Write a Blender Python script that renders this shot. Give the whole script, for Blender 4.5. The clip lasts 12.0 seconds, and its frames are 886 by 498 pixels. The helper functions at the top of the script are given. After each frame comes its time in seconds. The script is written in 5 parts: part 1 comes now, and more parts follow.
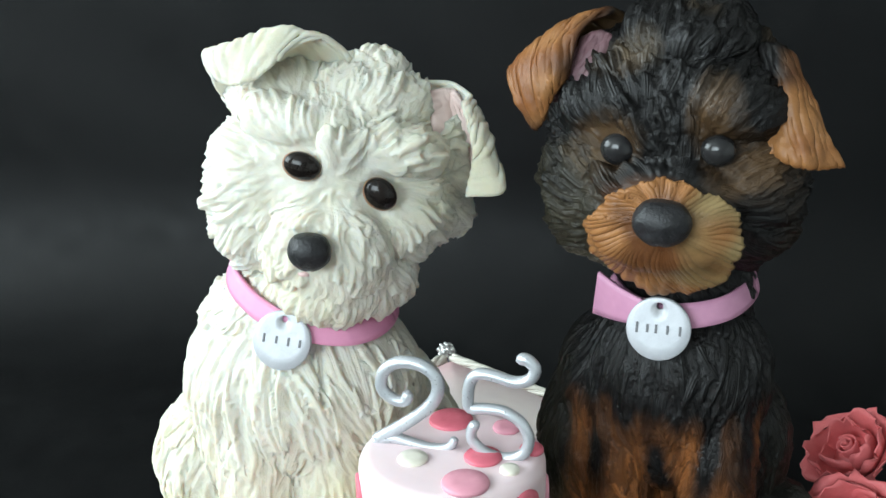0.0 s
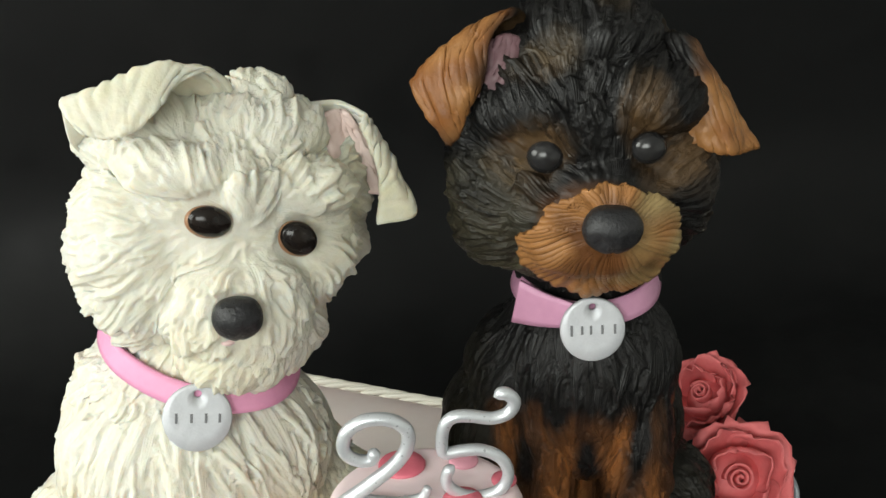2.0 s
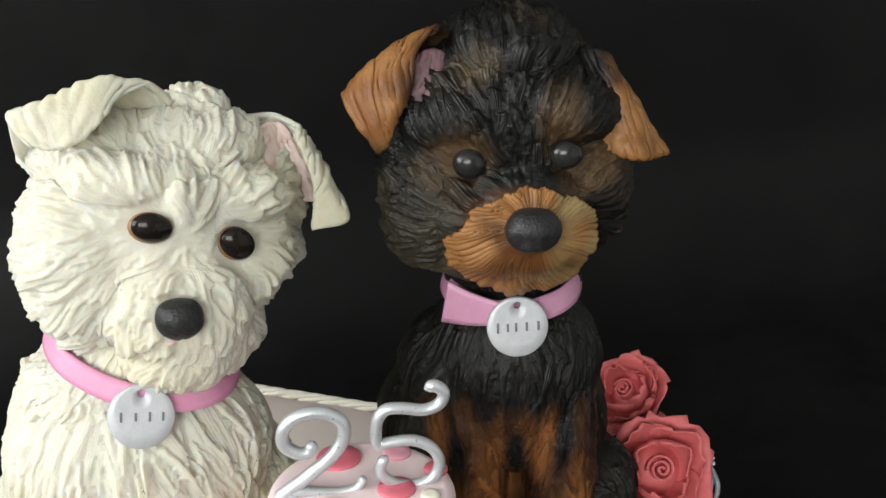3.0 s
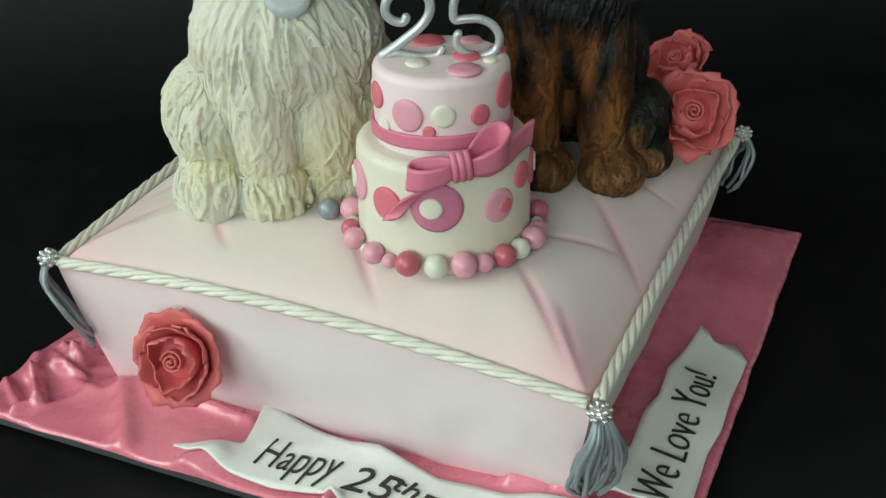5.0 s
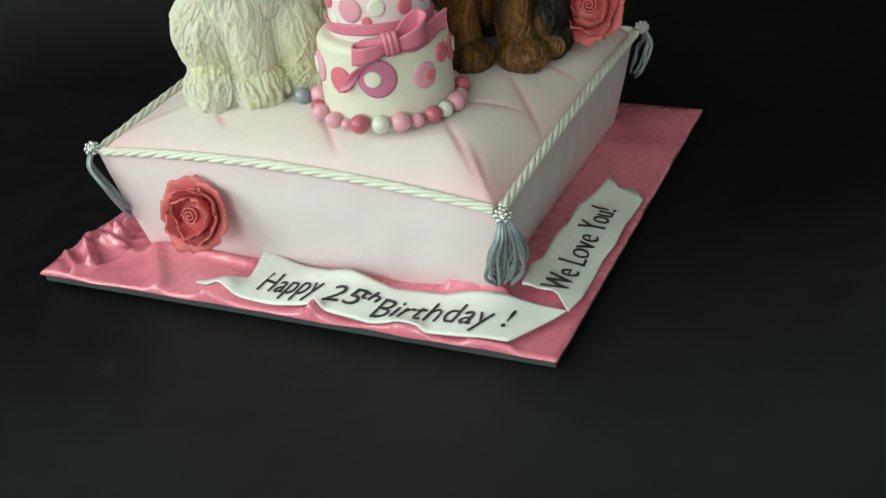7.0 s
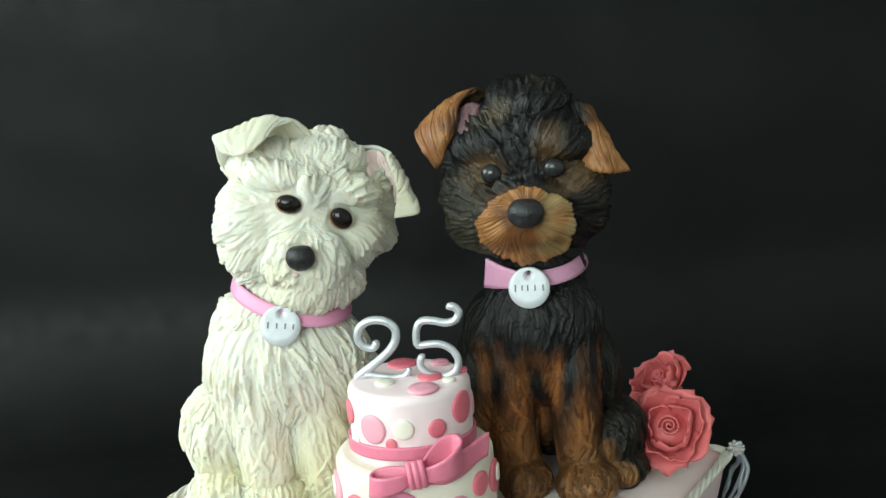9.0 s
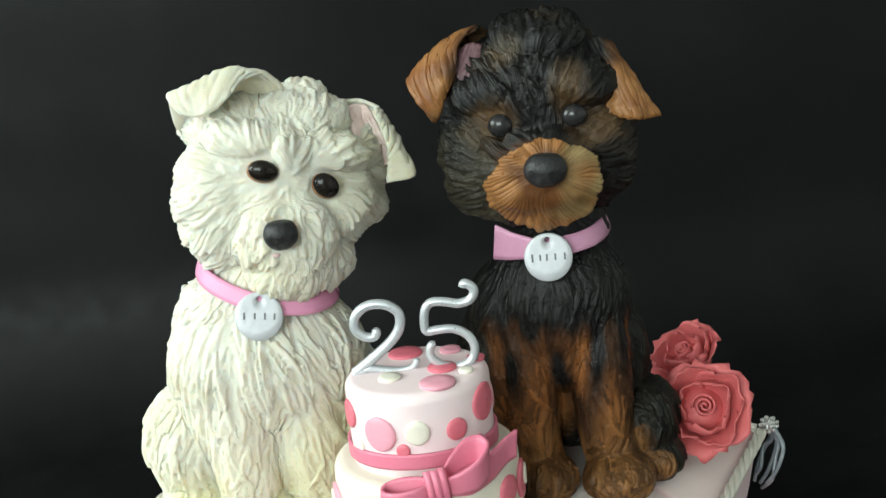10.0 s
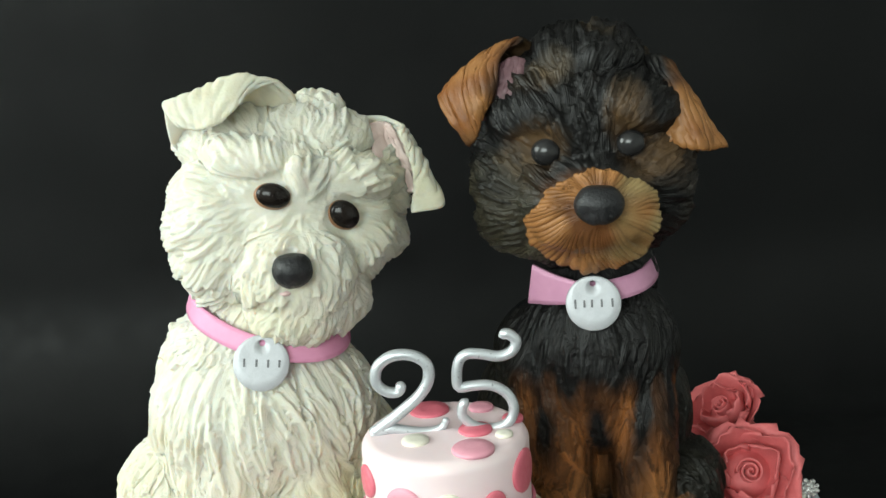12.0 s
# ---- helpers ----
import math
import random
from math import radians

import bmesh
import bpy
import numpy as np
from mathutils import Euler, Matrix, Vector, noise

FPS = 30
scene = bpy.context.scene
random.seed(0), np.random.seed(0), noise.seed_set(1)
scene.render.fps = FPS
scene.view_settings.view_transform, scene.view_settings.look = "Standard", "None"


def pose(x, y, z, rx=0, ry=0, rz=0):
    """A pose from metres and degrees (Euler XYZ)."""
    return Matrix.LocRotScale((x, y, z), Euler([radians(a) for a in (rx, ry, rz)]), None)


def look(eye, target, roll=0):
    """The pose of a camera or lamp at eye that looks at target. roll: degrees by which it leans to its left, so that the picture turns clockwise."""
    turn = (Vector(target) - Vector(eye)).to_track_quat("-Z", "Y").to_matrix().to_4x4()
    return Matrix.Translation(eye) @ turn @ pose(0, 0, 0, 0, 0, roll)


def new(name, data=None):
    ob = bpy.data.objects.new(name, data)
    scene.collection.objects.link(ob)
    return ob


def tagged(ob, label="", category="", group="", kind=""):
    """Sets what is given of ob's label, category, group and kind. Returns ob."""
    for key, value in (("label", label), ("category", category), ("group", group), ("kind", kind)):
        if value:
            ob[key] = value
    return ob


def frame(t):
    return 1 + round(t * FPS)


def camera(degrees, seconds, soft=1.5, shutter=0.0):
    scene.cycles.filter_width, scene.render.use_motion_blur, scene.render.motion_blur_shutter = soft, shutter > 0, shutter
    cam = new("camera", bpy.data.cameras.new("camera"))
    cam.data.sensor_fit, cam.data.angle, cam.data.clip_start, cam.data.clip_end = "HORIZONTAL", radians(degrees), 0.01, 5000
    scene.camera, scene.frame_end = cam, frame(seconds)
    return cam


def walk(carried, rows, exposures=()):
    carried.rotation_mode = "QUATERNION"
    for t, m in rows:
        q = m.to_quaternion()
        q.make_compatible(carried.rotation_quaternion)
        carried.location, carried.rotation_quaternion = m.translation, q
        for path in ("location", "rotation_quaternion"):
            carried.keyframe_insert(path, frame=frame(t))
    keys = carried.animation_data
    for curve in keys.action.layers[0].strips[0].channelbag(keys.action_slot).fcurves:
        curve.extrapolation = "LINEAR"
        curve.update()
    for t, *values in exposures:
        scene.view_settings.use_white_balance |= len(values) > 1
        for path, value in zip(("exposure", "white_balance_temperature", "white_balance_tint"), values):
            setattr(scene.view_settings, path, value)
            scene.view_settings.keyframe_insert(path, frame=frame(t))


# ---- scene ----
cam = camera(41.6, 12.0)
PATH = [
    (0, (0.345, -0.417, 0.504), (-0.902, 0.991, -0.178), -1.5),
    (0.2, (0.3393, -0.4116, 0.499), (-0.7536, 0.8007, -0.1321), -1.43),
    (0.4, (0.3298, -0.4155, 0.4999), (-0.7684, 0.7949, -0.1258), -1.37),
    (0.5, (0.327, -0.416, 0.494), (-0.953, 0.963, -0.185), -1.6),
    (0.6, (0.3102, -0.4132, 0.4919), (-0.7727, 0.8167, -0.1221), -0.92),
    (0.7, (0.2935, -0.4101, 0.4872), (-0.776, 0.8277, -0.1345), -0.97),
    (0.8, (0.2769, -0.4052, 0.4874), (-0.7393, 0.8643, -0.1594), -0.75),
    (0.9, (0.2604, -0.4039, 0.4875), (-0.7552, 0.8537, -0.183), -1.77),
    (1, (0.252, -0.405, 0.486), (-0.937, 1.008, -0.282), -2),
    (1.1, (0.2372, -0.4065, 0.4928), (-0.7485, 0.8639, -0.1979), -2.58),
    (1.2, (0.2338, -0.4083, 0.4952), (-0.6969, 0.905, -0.1914), -2.12),
    (1.4, (0.2211, -0.4122, 0.5052), (-0.6732, 0.8894, -0.2489), -1.17),
    (1.5, (0.225, -0.414, 0.513), (-0.788, 1.084, -0.342), -1.3),
    (1.6, (0.2181, -0.4239, 0.519), (-0.5998, 0.9406, -0.2101), -1.43),
    (1.7, (0.2085, -0.4285, 0.5238), (-0.505, 0.9914, -0.2092), -1.85),
    (1.8, (0.2006, -0.4418, 0.5295), (-0.4231, 1.0227, -0.1977), -0.96),
    (1.9, (0.1957, -0.4416, 0.5295), (-0.3813, 1.0494, -0.1823), -2.07),
    (2, (0.189, -0.447, 0.535), (-0.408, 1.278, -0.283), -1.9),
    (2.1, (0.1902, -0.4485, 0.5377), (-0.3114, 1.0649, -0.1837), -2.34),
    (2.2, (0.1911, -0.45, 0.5416), (-0.2713, 1.0759, -0.1797), -1.89),
    (2.3, (0.1924, -0.4501, 0.5442), (-0.2423, 1.0836, -0.1777), -1.92),
    (2.5, (0.196, -0.453, 0.548), (-0.305, 1.31, -0.252), -2.1),
    (2.7, (0.1994, -0.456, 0.5457), (-0.2427, 1.0781, -0.1709), -1.63),
    (2.8, (0.2002, -0.4596, 0.5437), (-0.2389, 1.0769, -0.1698), -1.27),
    (3, (0.201, -0.474, 0.539), (-0.298, 1.295, -0.248), -1.4),
    (3.1, (0.1997, -0.4837, 0.5345), (-0.2452, 1.0542, -0.1722), -1.13),
    (3.2, (0.1947, -0.4941, 0.5295), (-0.2404, 1.0394, -0.1926), -1.37),
    (3.3, (0.1864, -0.5005, 0.522), (-0.2326, 1.0251, -0.226), -1.99),
    (3.4, (0.181, -0.5094, 0.5136), (-0.2328, 1.0069, -0.2558), -3.02),
    (3.5, (0.178, -0.514, 0.512), (-0.279, 1.207, -0.398), -2.9),
    (3.6, (0.1795, -0.5212, 0.5105), (-0.2045, 0.9769, -0.3084), -3.4),
    (3.7, (0.178, -0.523, 0.508), (-0.247, 1.187, -0.438), -3.1),
    (5.3, (0.358, -0.709, 0.485), (-0.411, 0.857, -0.492), -1.7),
    (5.5, (0.379, -0.728, 0.49), (-0.398, 0.849, -0.464), -2),
    (6, (0.422, -0.763, 0.498), (-0.388, 0.806, -0.441), -2.8),
    (6.5, (0.438, -0.807, 0.501), (-0.349, 0.767, -0.449), -5.5),
    (6.7, (0.4487, -0.8301, 0.5015), (-0.1836, 0.5493, -0.3703), -5.99),
    (7, (0.481, -0.864, 0.501), (-0.307, 0.685, -0.488), -6.4),
    (7.1, (0.4974, -0.8754, 0.5044), (-0.2259, 0.4961, -0.307), -5.54),
    (7.2, (0.5168, -0.8865, 0.5132), (-0.2404, 0.4968, -0.2456), -5.01),
    (7.3, (0.5427, -0.8918, 0.5294), (-0.2584, 0.49, -0.1857), -4.75),
    (7.4, (0.5547, -0.9049, 0.5373), (-0.2488, 0.4911, -0.147), -4.54),
    (7.5, (0.572, -0.913, 0.55), (-0.365, 0.69, -0.194), -3.9),
    (7.7, (0.59, -0.922, 0.564), (-0.375, 0.689, -0.124), -3.8),
    (9.3, (0.419, -0.651, 0.491), (-0.582, 1.028, 0.066), -4.9),
    (9.5, (0.398, -0.643, 0.486), (-0.58, 1.051, 0.071), -5.1),
    (9.7, (0.3803, -0.6356, 0.4836), (-0.4866, 0.844, 0.1347), -6.17),
    (9.8, (0.3725, -0.6302, 0.4831), (-0.4676, 0.8597, 0.113), -5.41),
    (10, (0.359, -0.613, 0.481), (-0.549, 1.093, -0.035), -6.3),
    (10.2, (0.3469, -0.5881, 0.4769), (-0.4337, 0.9041, 0.0012), -5.75),
    (10.3, (0.3405, -0.5757, 0.4746), (-0.4435, 0.9147, -0.0015), -5.51),
    (10.5, (0.323, -0.552, 0.47), (-0.604, 1.128, -0.092), -5),
    (10.7, (0.2956, -0.5368, 0.4666), (-0.4812, 0.954, -0.0201), -4.57),
    (10.8, (0.2793, -0.5296, 0.465), (-0.4573, 0.9854, -0.0091), -4.89),
    (10.9, (0.2574, -0.5304, 0.4644), (-0.4098, 1.0156, -0.0123), -5.86),
    (11, (0.25, -0.516, 0.462), (-0.552, 1.227, -0.103), -7),
    (11.2, (0.2333, -0.5089, 0.463), (-0.4645, 1.0095, -0.0566), -6.04),
    (11.3, (0.2295, -0.5084, 0.4648), (-0.4408, 1.0328, -0.0229), -5.82),
    (11.5, (0.227, -0.506, 0.468), (-0.48, 1.29, -0.058), -5.2),
    (11.6, (0.2311, -0.5116, 0.4706), (-0.3893, 1.0528, -0.0091), -3.98),
    (11.7, (0.241, -0.5189, 0.4722), (-0.4137, 1.0352, 0.0045), -4.53),
    (11.8, (0.2545, -0.5279, 0.4742), (-0.4504, 1.0107, 0.0288), -4.44),
    (11.9, (0.2695, -0.5364, 0.4746), (-0.4691, 0.988, 0.0351), -4.15),
    (12, (0.2801, -0.5543, 0.4743), (-0.444, 0.9788, 0.0409), -3.93),
]
walk(cam, [(t, look(eye, target, roll)) for t, eye, target, roll in PATH],
     [(0.0, -0.25, 5900, 12), (0.4, -0.45, 6350, 15), (1.5, -0.62, 6700, 16), (2.5, -0.45, 6850, 17), (3.2, -0.6, 6600, 20), (3.7, -0.76, 6500, 19), (5.3, -1.22, 6350, 1), (6.5, -1.22, 6450, 2), (7.1, -1.0, 6400, 1), (7.7, -1.0, 6450, 1), (9.3, -0.33, 6200, 6), (10.0, -0.4, 6350, 8), (12.0, -0.47, 6450, 9)])

# ---------------------------------------------------------------- light
world = bpy.data.worlds.new("world")
scene.world = world
world.use_nodes = True
_nt = world.node_tree
_sky = _nt.nodes.new("ShaderNodeTexSky")
_sky.sky_type = "NISHITA"
_sky.sun_disc = False
_sky.sun_elevation, _sky.sun_rotation = radians(35), radians(100)
_nt.links.new(_sky.outputs[0], _nt.nodes["Background"].inputs[0])
_nt.nodes["Background"].inputs[1].default_value = 0.10


def area_lamp(name, eye, target, width, height, watts, colour):
    data = bpy.data.lights.new(name, "AREA")
    data.shape, data.size, data.size_y, data.energy, data.color = "RECTANGLE", width, height, watts, colour
    ob = new(name, data)
    ob.matrix_world = look(eye, target)
    return ob


# daylight in the left window's opening, then a fill lamp added behind the viewer
area_lamp("daylight_and_fill", (-1.93, -1.75, 1.32), (0.0, -0.75, 0.35), 1.9, 1.35, 112.0, (0.905, 1.0, 0.925))
area_lamp("daylight_and_fill", (0.2, -3.14, 1.25), (0.0, -0.2, 0.2), 1.7, 1.2, 100.0, (0.905, 1.0, 0.94))

# ---------------------------------------------------------------- materials
def rgb(c):
    return (c[0], c[1], c[2], 1.0)


def material(name, colour, rough=0.5, metal=0.0, second=None, scale=60.0, amount=1.0, bump=0.0, bump_scale=200.0,
             coat=0.0, sss=0.0, attribute=None, combed=0.0, spec=0.5, stretch=None, sheen=0.0):
    """Procedural surface: two scales of colour variation, fine relief, roughness variation."""
    m = bpy.data.materials.new(name)
    m.use_nodes = True
    nt = m.node_tree
    N, L = nt.nodes, nt.links
    b = N["Principled BSDF"]
    b.inputs["Roughness"].default_value = rough
    b.inputs["Metallic"].default_value = metal
    b.inputs["Specular IOR Level"].default_value = spec
    b.inputs["Coat Weight"].default_value = coat
    b.inputs["Coat Roughness"].default_value = 0.15
    b.inputs["Sheen Weight"].default_value = sheen
    if sss:
        b.inputs["Subsurface Weight"].default_value = sss
        b.inputs["Subsurface Radius"].default_value = (0.007, 0.005, 0.0035)
        b.inputs["Subsurface Scale"].default_value = 1.0
    tc = N.new("ShaderNodeTexCoord")
    src = tc.outputs["Object"]
    if stretch:
        mp = N.new("ShaderNodeMapping")
        mp.inputs["Scale"].default_value = stretch
        L.new(src, mp.inputs[0])
        src = mp.outputs[0]
    n1 = N.new("ShaderNodeTexNoise")
    n1.inputs["Scale"].default_value = scale
    n1.inputs["Detail"].default_value = 4.0
    L.new(src, n1.inputs["Vector"])
    n2 = N.new("ShaderNodeTexNoise")
    n2.inputs["Scale"].default_value = scale * 7.0
    n2.inputs["Detail"].default_value = 2.0
    L.new(src, n2.inputs["Vector"])
    both = N.new("ShaderNodeMath")
    both.operation = "MULTIPLY_ADD"
    L.new(n2.outputs[0], both.inputs[0])
    both.inputs[1].default_value = 0.35
    L.new(n1.outputs[0], both.inputs[2])
    ramp = N.new("ShaderNodeMapRange")
    ramp.inputs[1].default_value, ramp.inputs[2].default_value = 0.45, 0.9
    ramp.inputs[3].default_value, ramp.inputs[4].default_value = 0.0, amount
    L.new(both.outputs[0], ramp.inputs[0])
    mix = N.new("ShaderNodeMix")
    mix.data_type = "RGBA"
    L.new(ramp.outputs[0], mix.inputs[0])
    if attribute:
        at = N.new("ShaderNodeAttribute")
        at.attribute_name = attribute
        mul = N.new("ShaderNodeMix")
        mul.data_type, mul.blend_type = "RGBA", "MULTIPLY"
        mul.inputs[0].default_value = 1.0
        mul.inputs[7].default_value = rgb(second if second else (0.85, 0.85, 0.85))
        L.new(at.outputs["Color"], mul.inputs[6])
        L.new(at.outputs["Color"], mix.inputs[6])
        L.new(mul.outputs[2], mix.inputs[7])
    else:
        mix.inputs[6].default_value = rgb(colour)
        mix.inputs[7].default_value = rgb(second if second else [c * 0.88 for c in colour])
    L.new(mix.outputs[2], b.inputs["Base Color"])
    rr = N.new("ShaderNodeMapRange")
    rr.inputs[1].default_value, rr.inputs[2].default_value = 0.3, 0.7
    rr.inputs[3].default_value, rr.inputs[4].default_value = max(0.02, rough - 0.06), min(1.0, rough + 0.08)
    L.new(n2.outputs[0], rr.inputs[0])
    L.new(rr.outputs[0], b.inputs["Roughness"])
    if bump:
        n3 = N.new("ShaderNodeTexNoise")
        n3.inputs["Scale"].default_value = bump_scale
        n3.inputs["Detail"].default_value = 3.0
        L.new(src, n3.inputs["Vector"])
        bp = N.new("ShaderNodeBump")
        bp.inputs["Strength"].default_value = bump
        bp.inputs["Distance"].default_value = 0.001
        L.new(n3.outputs[0], bp.inputs["Height"])
        if combed:
            wave = N.new("ShaderNodeMath")
            wave.operation = "MULTIPLY"
            L.new(at.outputs["Alpha"], wave.inputs[0])
            wave.inputs[1].default_value = 52.0
            sine = N.new("ShaderNodeMath")
            sine.operation = "SINE"
            L.new(wave.outputs[0], sine.inputs[0])
            bp2 = N.new("ShaderNodeBump")
            bp2.inputs["Strength"].default_value = combed
            bp2.inputs["Distance"].default_value = 0.0004
            L.new(sine.outputs[0], bp2.inputs["Height"])
            L.new(bp2.outputs[0], bp.inputs["Normal"])
        L.new(bp.outputs[0], b.inputs["Normal"])
    return m


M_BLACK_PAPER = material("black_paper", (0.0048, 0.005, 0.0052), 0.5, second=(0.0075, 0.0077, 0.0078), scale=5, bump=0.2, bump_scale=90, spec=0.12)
def sheen_and_scuffs(m, level, sheen_scuff):
    """Sheen painted as a grey film, plus chalky scuffs, on the sheet's near part."""
    nt = m.node_tree
    N, L = nt.nodes, nt.links
    b = N["Principled BSDF"]
    old = b.inputs["Base Color"].links[0].from_socket
    tc = N.new("ShaderNodeTexCoord")
    sep = N.new("ShaderNodeSeparateXYZ")
    L.new(tc.outputs["Object"], sep.inputs[0])
    flat = N.new("ShaderNodeMapRange")
    flat.inputs[1].default_value, flat.inputs[2].default_value = level, level - 0.3
    L.new(sep.outputs[1], flat.inputs[0])
    # broad noise that lightens the colour like light reflected off the tabletop
    sheen_film = N.new("ShaderNodeTexNoise")
    sheen_film.inputs["Scale"].default_value, sheen_film.inputs["Detail"].default_value = 3.0, 5.0
    L.new(tc.outputs["Object"], sheen_film.inputs["Vector"])
    spot = N.new("ShaderNodeTexNoise")
    spot.inputs["Scale"].default_value, spot.inputs["Detail"].default_value = 11.0, 6.0
    L.new(tc.outputs["Object"], spot.inputs["Vector"])
    scuff = N.new("ShaderNodeMapRange")
    scuff.inputs[1].default_value, scuff.inputs[2].default_value = 0.68, 0.80
    L.new(spot.outputs[0], scuff.inputs[0])
    add = N.new("ShaderNodeMath")
    add.operation = "MULTIPLY_ADD"
    L.new(sheen_film.outputs[0], add.inputs[0])
    add.inputs[1].default_value = 0.30
    L.new(scuff.outputs[0], add.inputs[2])
    amount = N.new("ShaderNodeMath")
    amount.operation = "MULTIPLY"
    amount.use_clamp = True
    L.new(add.outputs[0], amount.inputs[0])
    L.new(flat.outputs[0], amount.inputs[1])
    mix = N.new("ShaderNodeMix")
    mix.data_type = "RGBA"
    L.new(amount.outputs[0], mix.inputs[0])
    L.new(old, mix.inputs[6])
    mix.inputs[7].default_value = rgb(sheen_scuff)
    L.new(mix.outputs[2], b.inputs["Base Color"])


sheen_and_scuffs(M_BLACK_PAPER, -0.1, (0.07, 0.078, 0.08))
M_WHITE_FUR = material("white_fur", (0.8, 0.76, 0.66), 0.5, attribute="tint", second=(0.93, 0.92, 0.86), scale=70, bump=0.3, bump_scale=500, sss=0.5, spec=0.2, combed=0.15)
M_DARK_FUR = material("dark_fur", (0.02, 0.02, 0.02), 0.40, attribute="tint", second=(0.7, 0.66, 0.6), scale=80, bump=0.35, bump_scale=500, spec=0.27, combed=0.3)
M_EAR_PINK = material("ear_pink", (0.75, 0.61, 0.57), 0.55, second=(0.72, 0.55, 0.51), scale=60, bump=0.2)
M_EAR_MAUVE = material("ear_mauve", (0.17, 0.085, 0.10), 0.55, second=(0.05, 0.026, 0.026), scale=45, bump=0.2)
M_EYE = material("eye_dark", (0.006, 0.005, 0.005), 0.13, second=(0.012, 0.008, 0.006), scale=120, spec=0.25)
M_EYE_GREY = material("eye_grey", (0.010, 0.010, 0.011), 0.16, second=(0.022, 0.021, 0.021), scale=120, spec=0.4)
M_EYE_RIM = material("eye_rim", (0.17, 0.08, 0.035), 0.4, second=(0.30, 0.15, 0.08), scale=300)
M_NOSE = material("nose_black", (0.011, 0.011, 0.012), 0.4, second=(0.02, 0.02, 0.022), scale=260, bump=0.5, bump_scale=700, spec=0.35)
M_TONGUE = material("tongue_pink", (0.72, 0.50, 0.48), 0.4, scale=200)
M_COLLAR = material("collar_pink", (0.72, 0.3, 0.47), 0.5, second=(0.66, 0.26, 0.42), scale=40, bump=0.1, bump_scale=300)
M_COLLAR2 = material("collar_mauve", (0.58, 0.28, 0.42), 0.5, second=(0.5, 0.23, 0.36), scale=40, bump=0.1, bump_scale=300)
M_TAG = material("tag_silver", (0.52, 0.53, 0.56), 0.45, metal=0.25, second=(0.45, 0.46, 0.49), scale=120, bump=0.15, bump_scale=400)
M_TAG_MARK = material("tag_marks", (0.16, 0.16, 0.17), 0.6, metal=0.2, scale=200)
M_SILVER = material("silver_paint", (0.56, 0.58, 0.61), 0.33, metal=0.5, second=(0.49, 0.51, 0.54), scale=90, bump=0.12, bump_scale=350)
M_SILVER_GREY = material("silver_grey", (0.31, 0.345, 0.375), 0.40, metal=0.3, second=(0.23, 0.26, 0.29), scale=90, bump=0.12, bump_scale=350)
M_SILVER_BEAD = material("silver_bead", (0.72, 0.72, 0.71), 0.26, metal=0.75, scale=200)
M_PILLOW = material("pillow_fondant", (0.8, 0.66, 0.66), 0.5, attribute="tint", second=(0.97, 0.955, 0.955), scale=22, bump=0.06, bump_scale=260, sss=0.08, spec=0.35)
M_ROPE = material("rope_ivory", (0.76, 0.74, 0.66), 0.48, second=(0.68, 0.64, 0.56), scale=60, bump=0.15, bump_scale=400)
M_SATIN = material("satin_pink", (0.72, 0.195, 0.27), 0.27, second=(0.66, 0.16, 0.235), scale=12, bump=0.03, bump_scale=300, spec=0.6, coat=0.45)
M_BOARD_EDGE = material("board_edge", (0.045, 0.048, 0.052), 0.5, second=(0.06, 0.062, 0.066), scale=60)
M_BANNER = material("banner_white", (0.8, 0.79, 0.76), 0.5, second=(0.73, 0.72, 0.69), scale=40, bump=0.08, bump_scale=300)
M_INK = material("black_ink", (0.014, 0.013, 0.013), 0.45, second=(0.03, 0.028, 0.027), scale=300)
M_ROSE = material("rose_coral", (0.68, 0.165, 0.168), 0.5, second=(0.60, 0.125, 0.13), scale=70, bump=0.15, bump_scale=300, spec=0.3)
M_CAKE_PINK = material("cake_pale_pink", (0.8, 0.62, 0.65), 0.42, second=(0.8, 0.66, 0.68), scale=30, bump=0.06, bump_scale=250, sss=0.06)
M_CAKE_CREAM = material("cake_cream", (0.74, 0.69, 0.6), 0.45, second=(0.69, 0.63, 0.53), scale=30, bump=0.06, bump_scale=250, sss=0.06)
M_DOT_PINK = material("dot_pink", (0.74, 0.34, 0.42), 0.45, second=(0.69, 0.30, 0.38), scale=60)
M_DOT_HOT = material("dot_hot_pink", (0.67, 0.16, 0.21), 0.45, second=(0.61, 0.13, 0.18), scale=60)
M_DOT_MAUVE = material("dot_mauve", (0.58, 0.19, 0.31), 0.45, second=(0.52, 0.16, 0.27), scale=60)
M_DOT_CREAM = material("dot_cream", (0.76, 0.72, 0.63), 0.45, second=(0.7, 0.66, 0.56), scale=60)
M_RIBBON = material("ribbon_pink", (0.67, 0.19, 0.28), 0.45, second=(0.61, 0.155, 0.24), scale=50, bump=0.1, bump_scale=300)
M_BEAD_PINK = material("bead_pink", (0.72, 0.34, 0.42), 0.32, second=(0.66, 0.29, 0.37), scale=80, coat=0.2)
M_BEAD_ROSE = material("bead_rose", (0.52, 0.12, 0.165), 0.36, second=(0.45, 0.09, 0.13), scale=80, coat=0.2)
M_BEAD_PEARL = material("bead_pearl", (0.7, 0.68, 0.6), 0.3, second=(0.62, 0.6, 0.52), scale=80, coat=0.2)
M_WALL = material("wall_paint", (0.78, 0.78, 0.76), 0.8, scale=3, bump=0.1, bump_scale=120)
M_FLOOR = material("floor_lino", (0.3, 0.27, 0.24), 0.55, scale=6, bump=0.1)
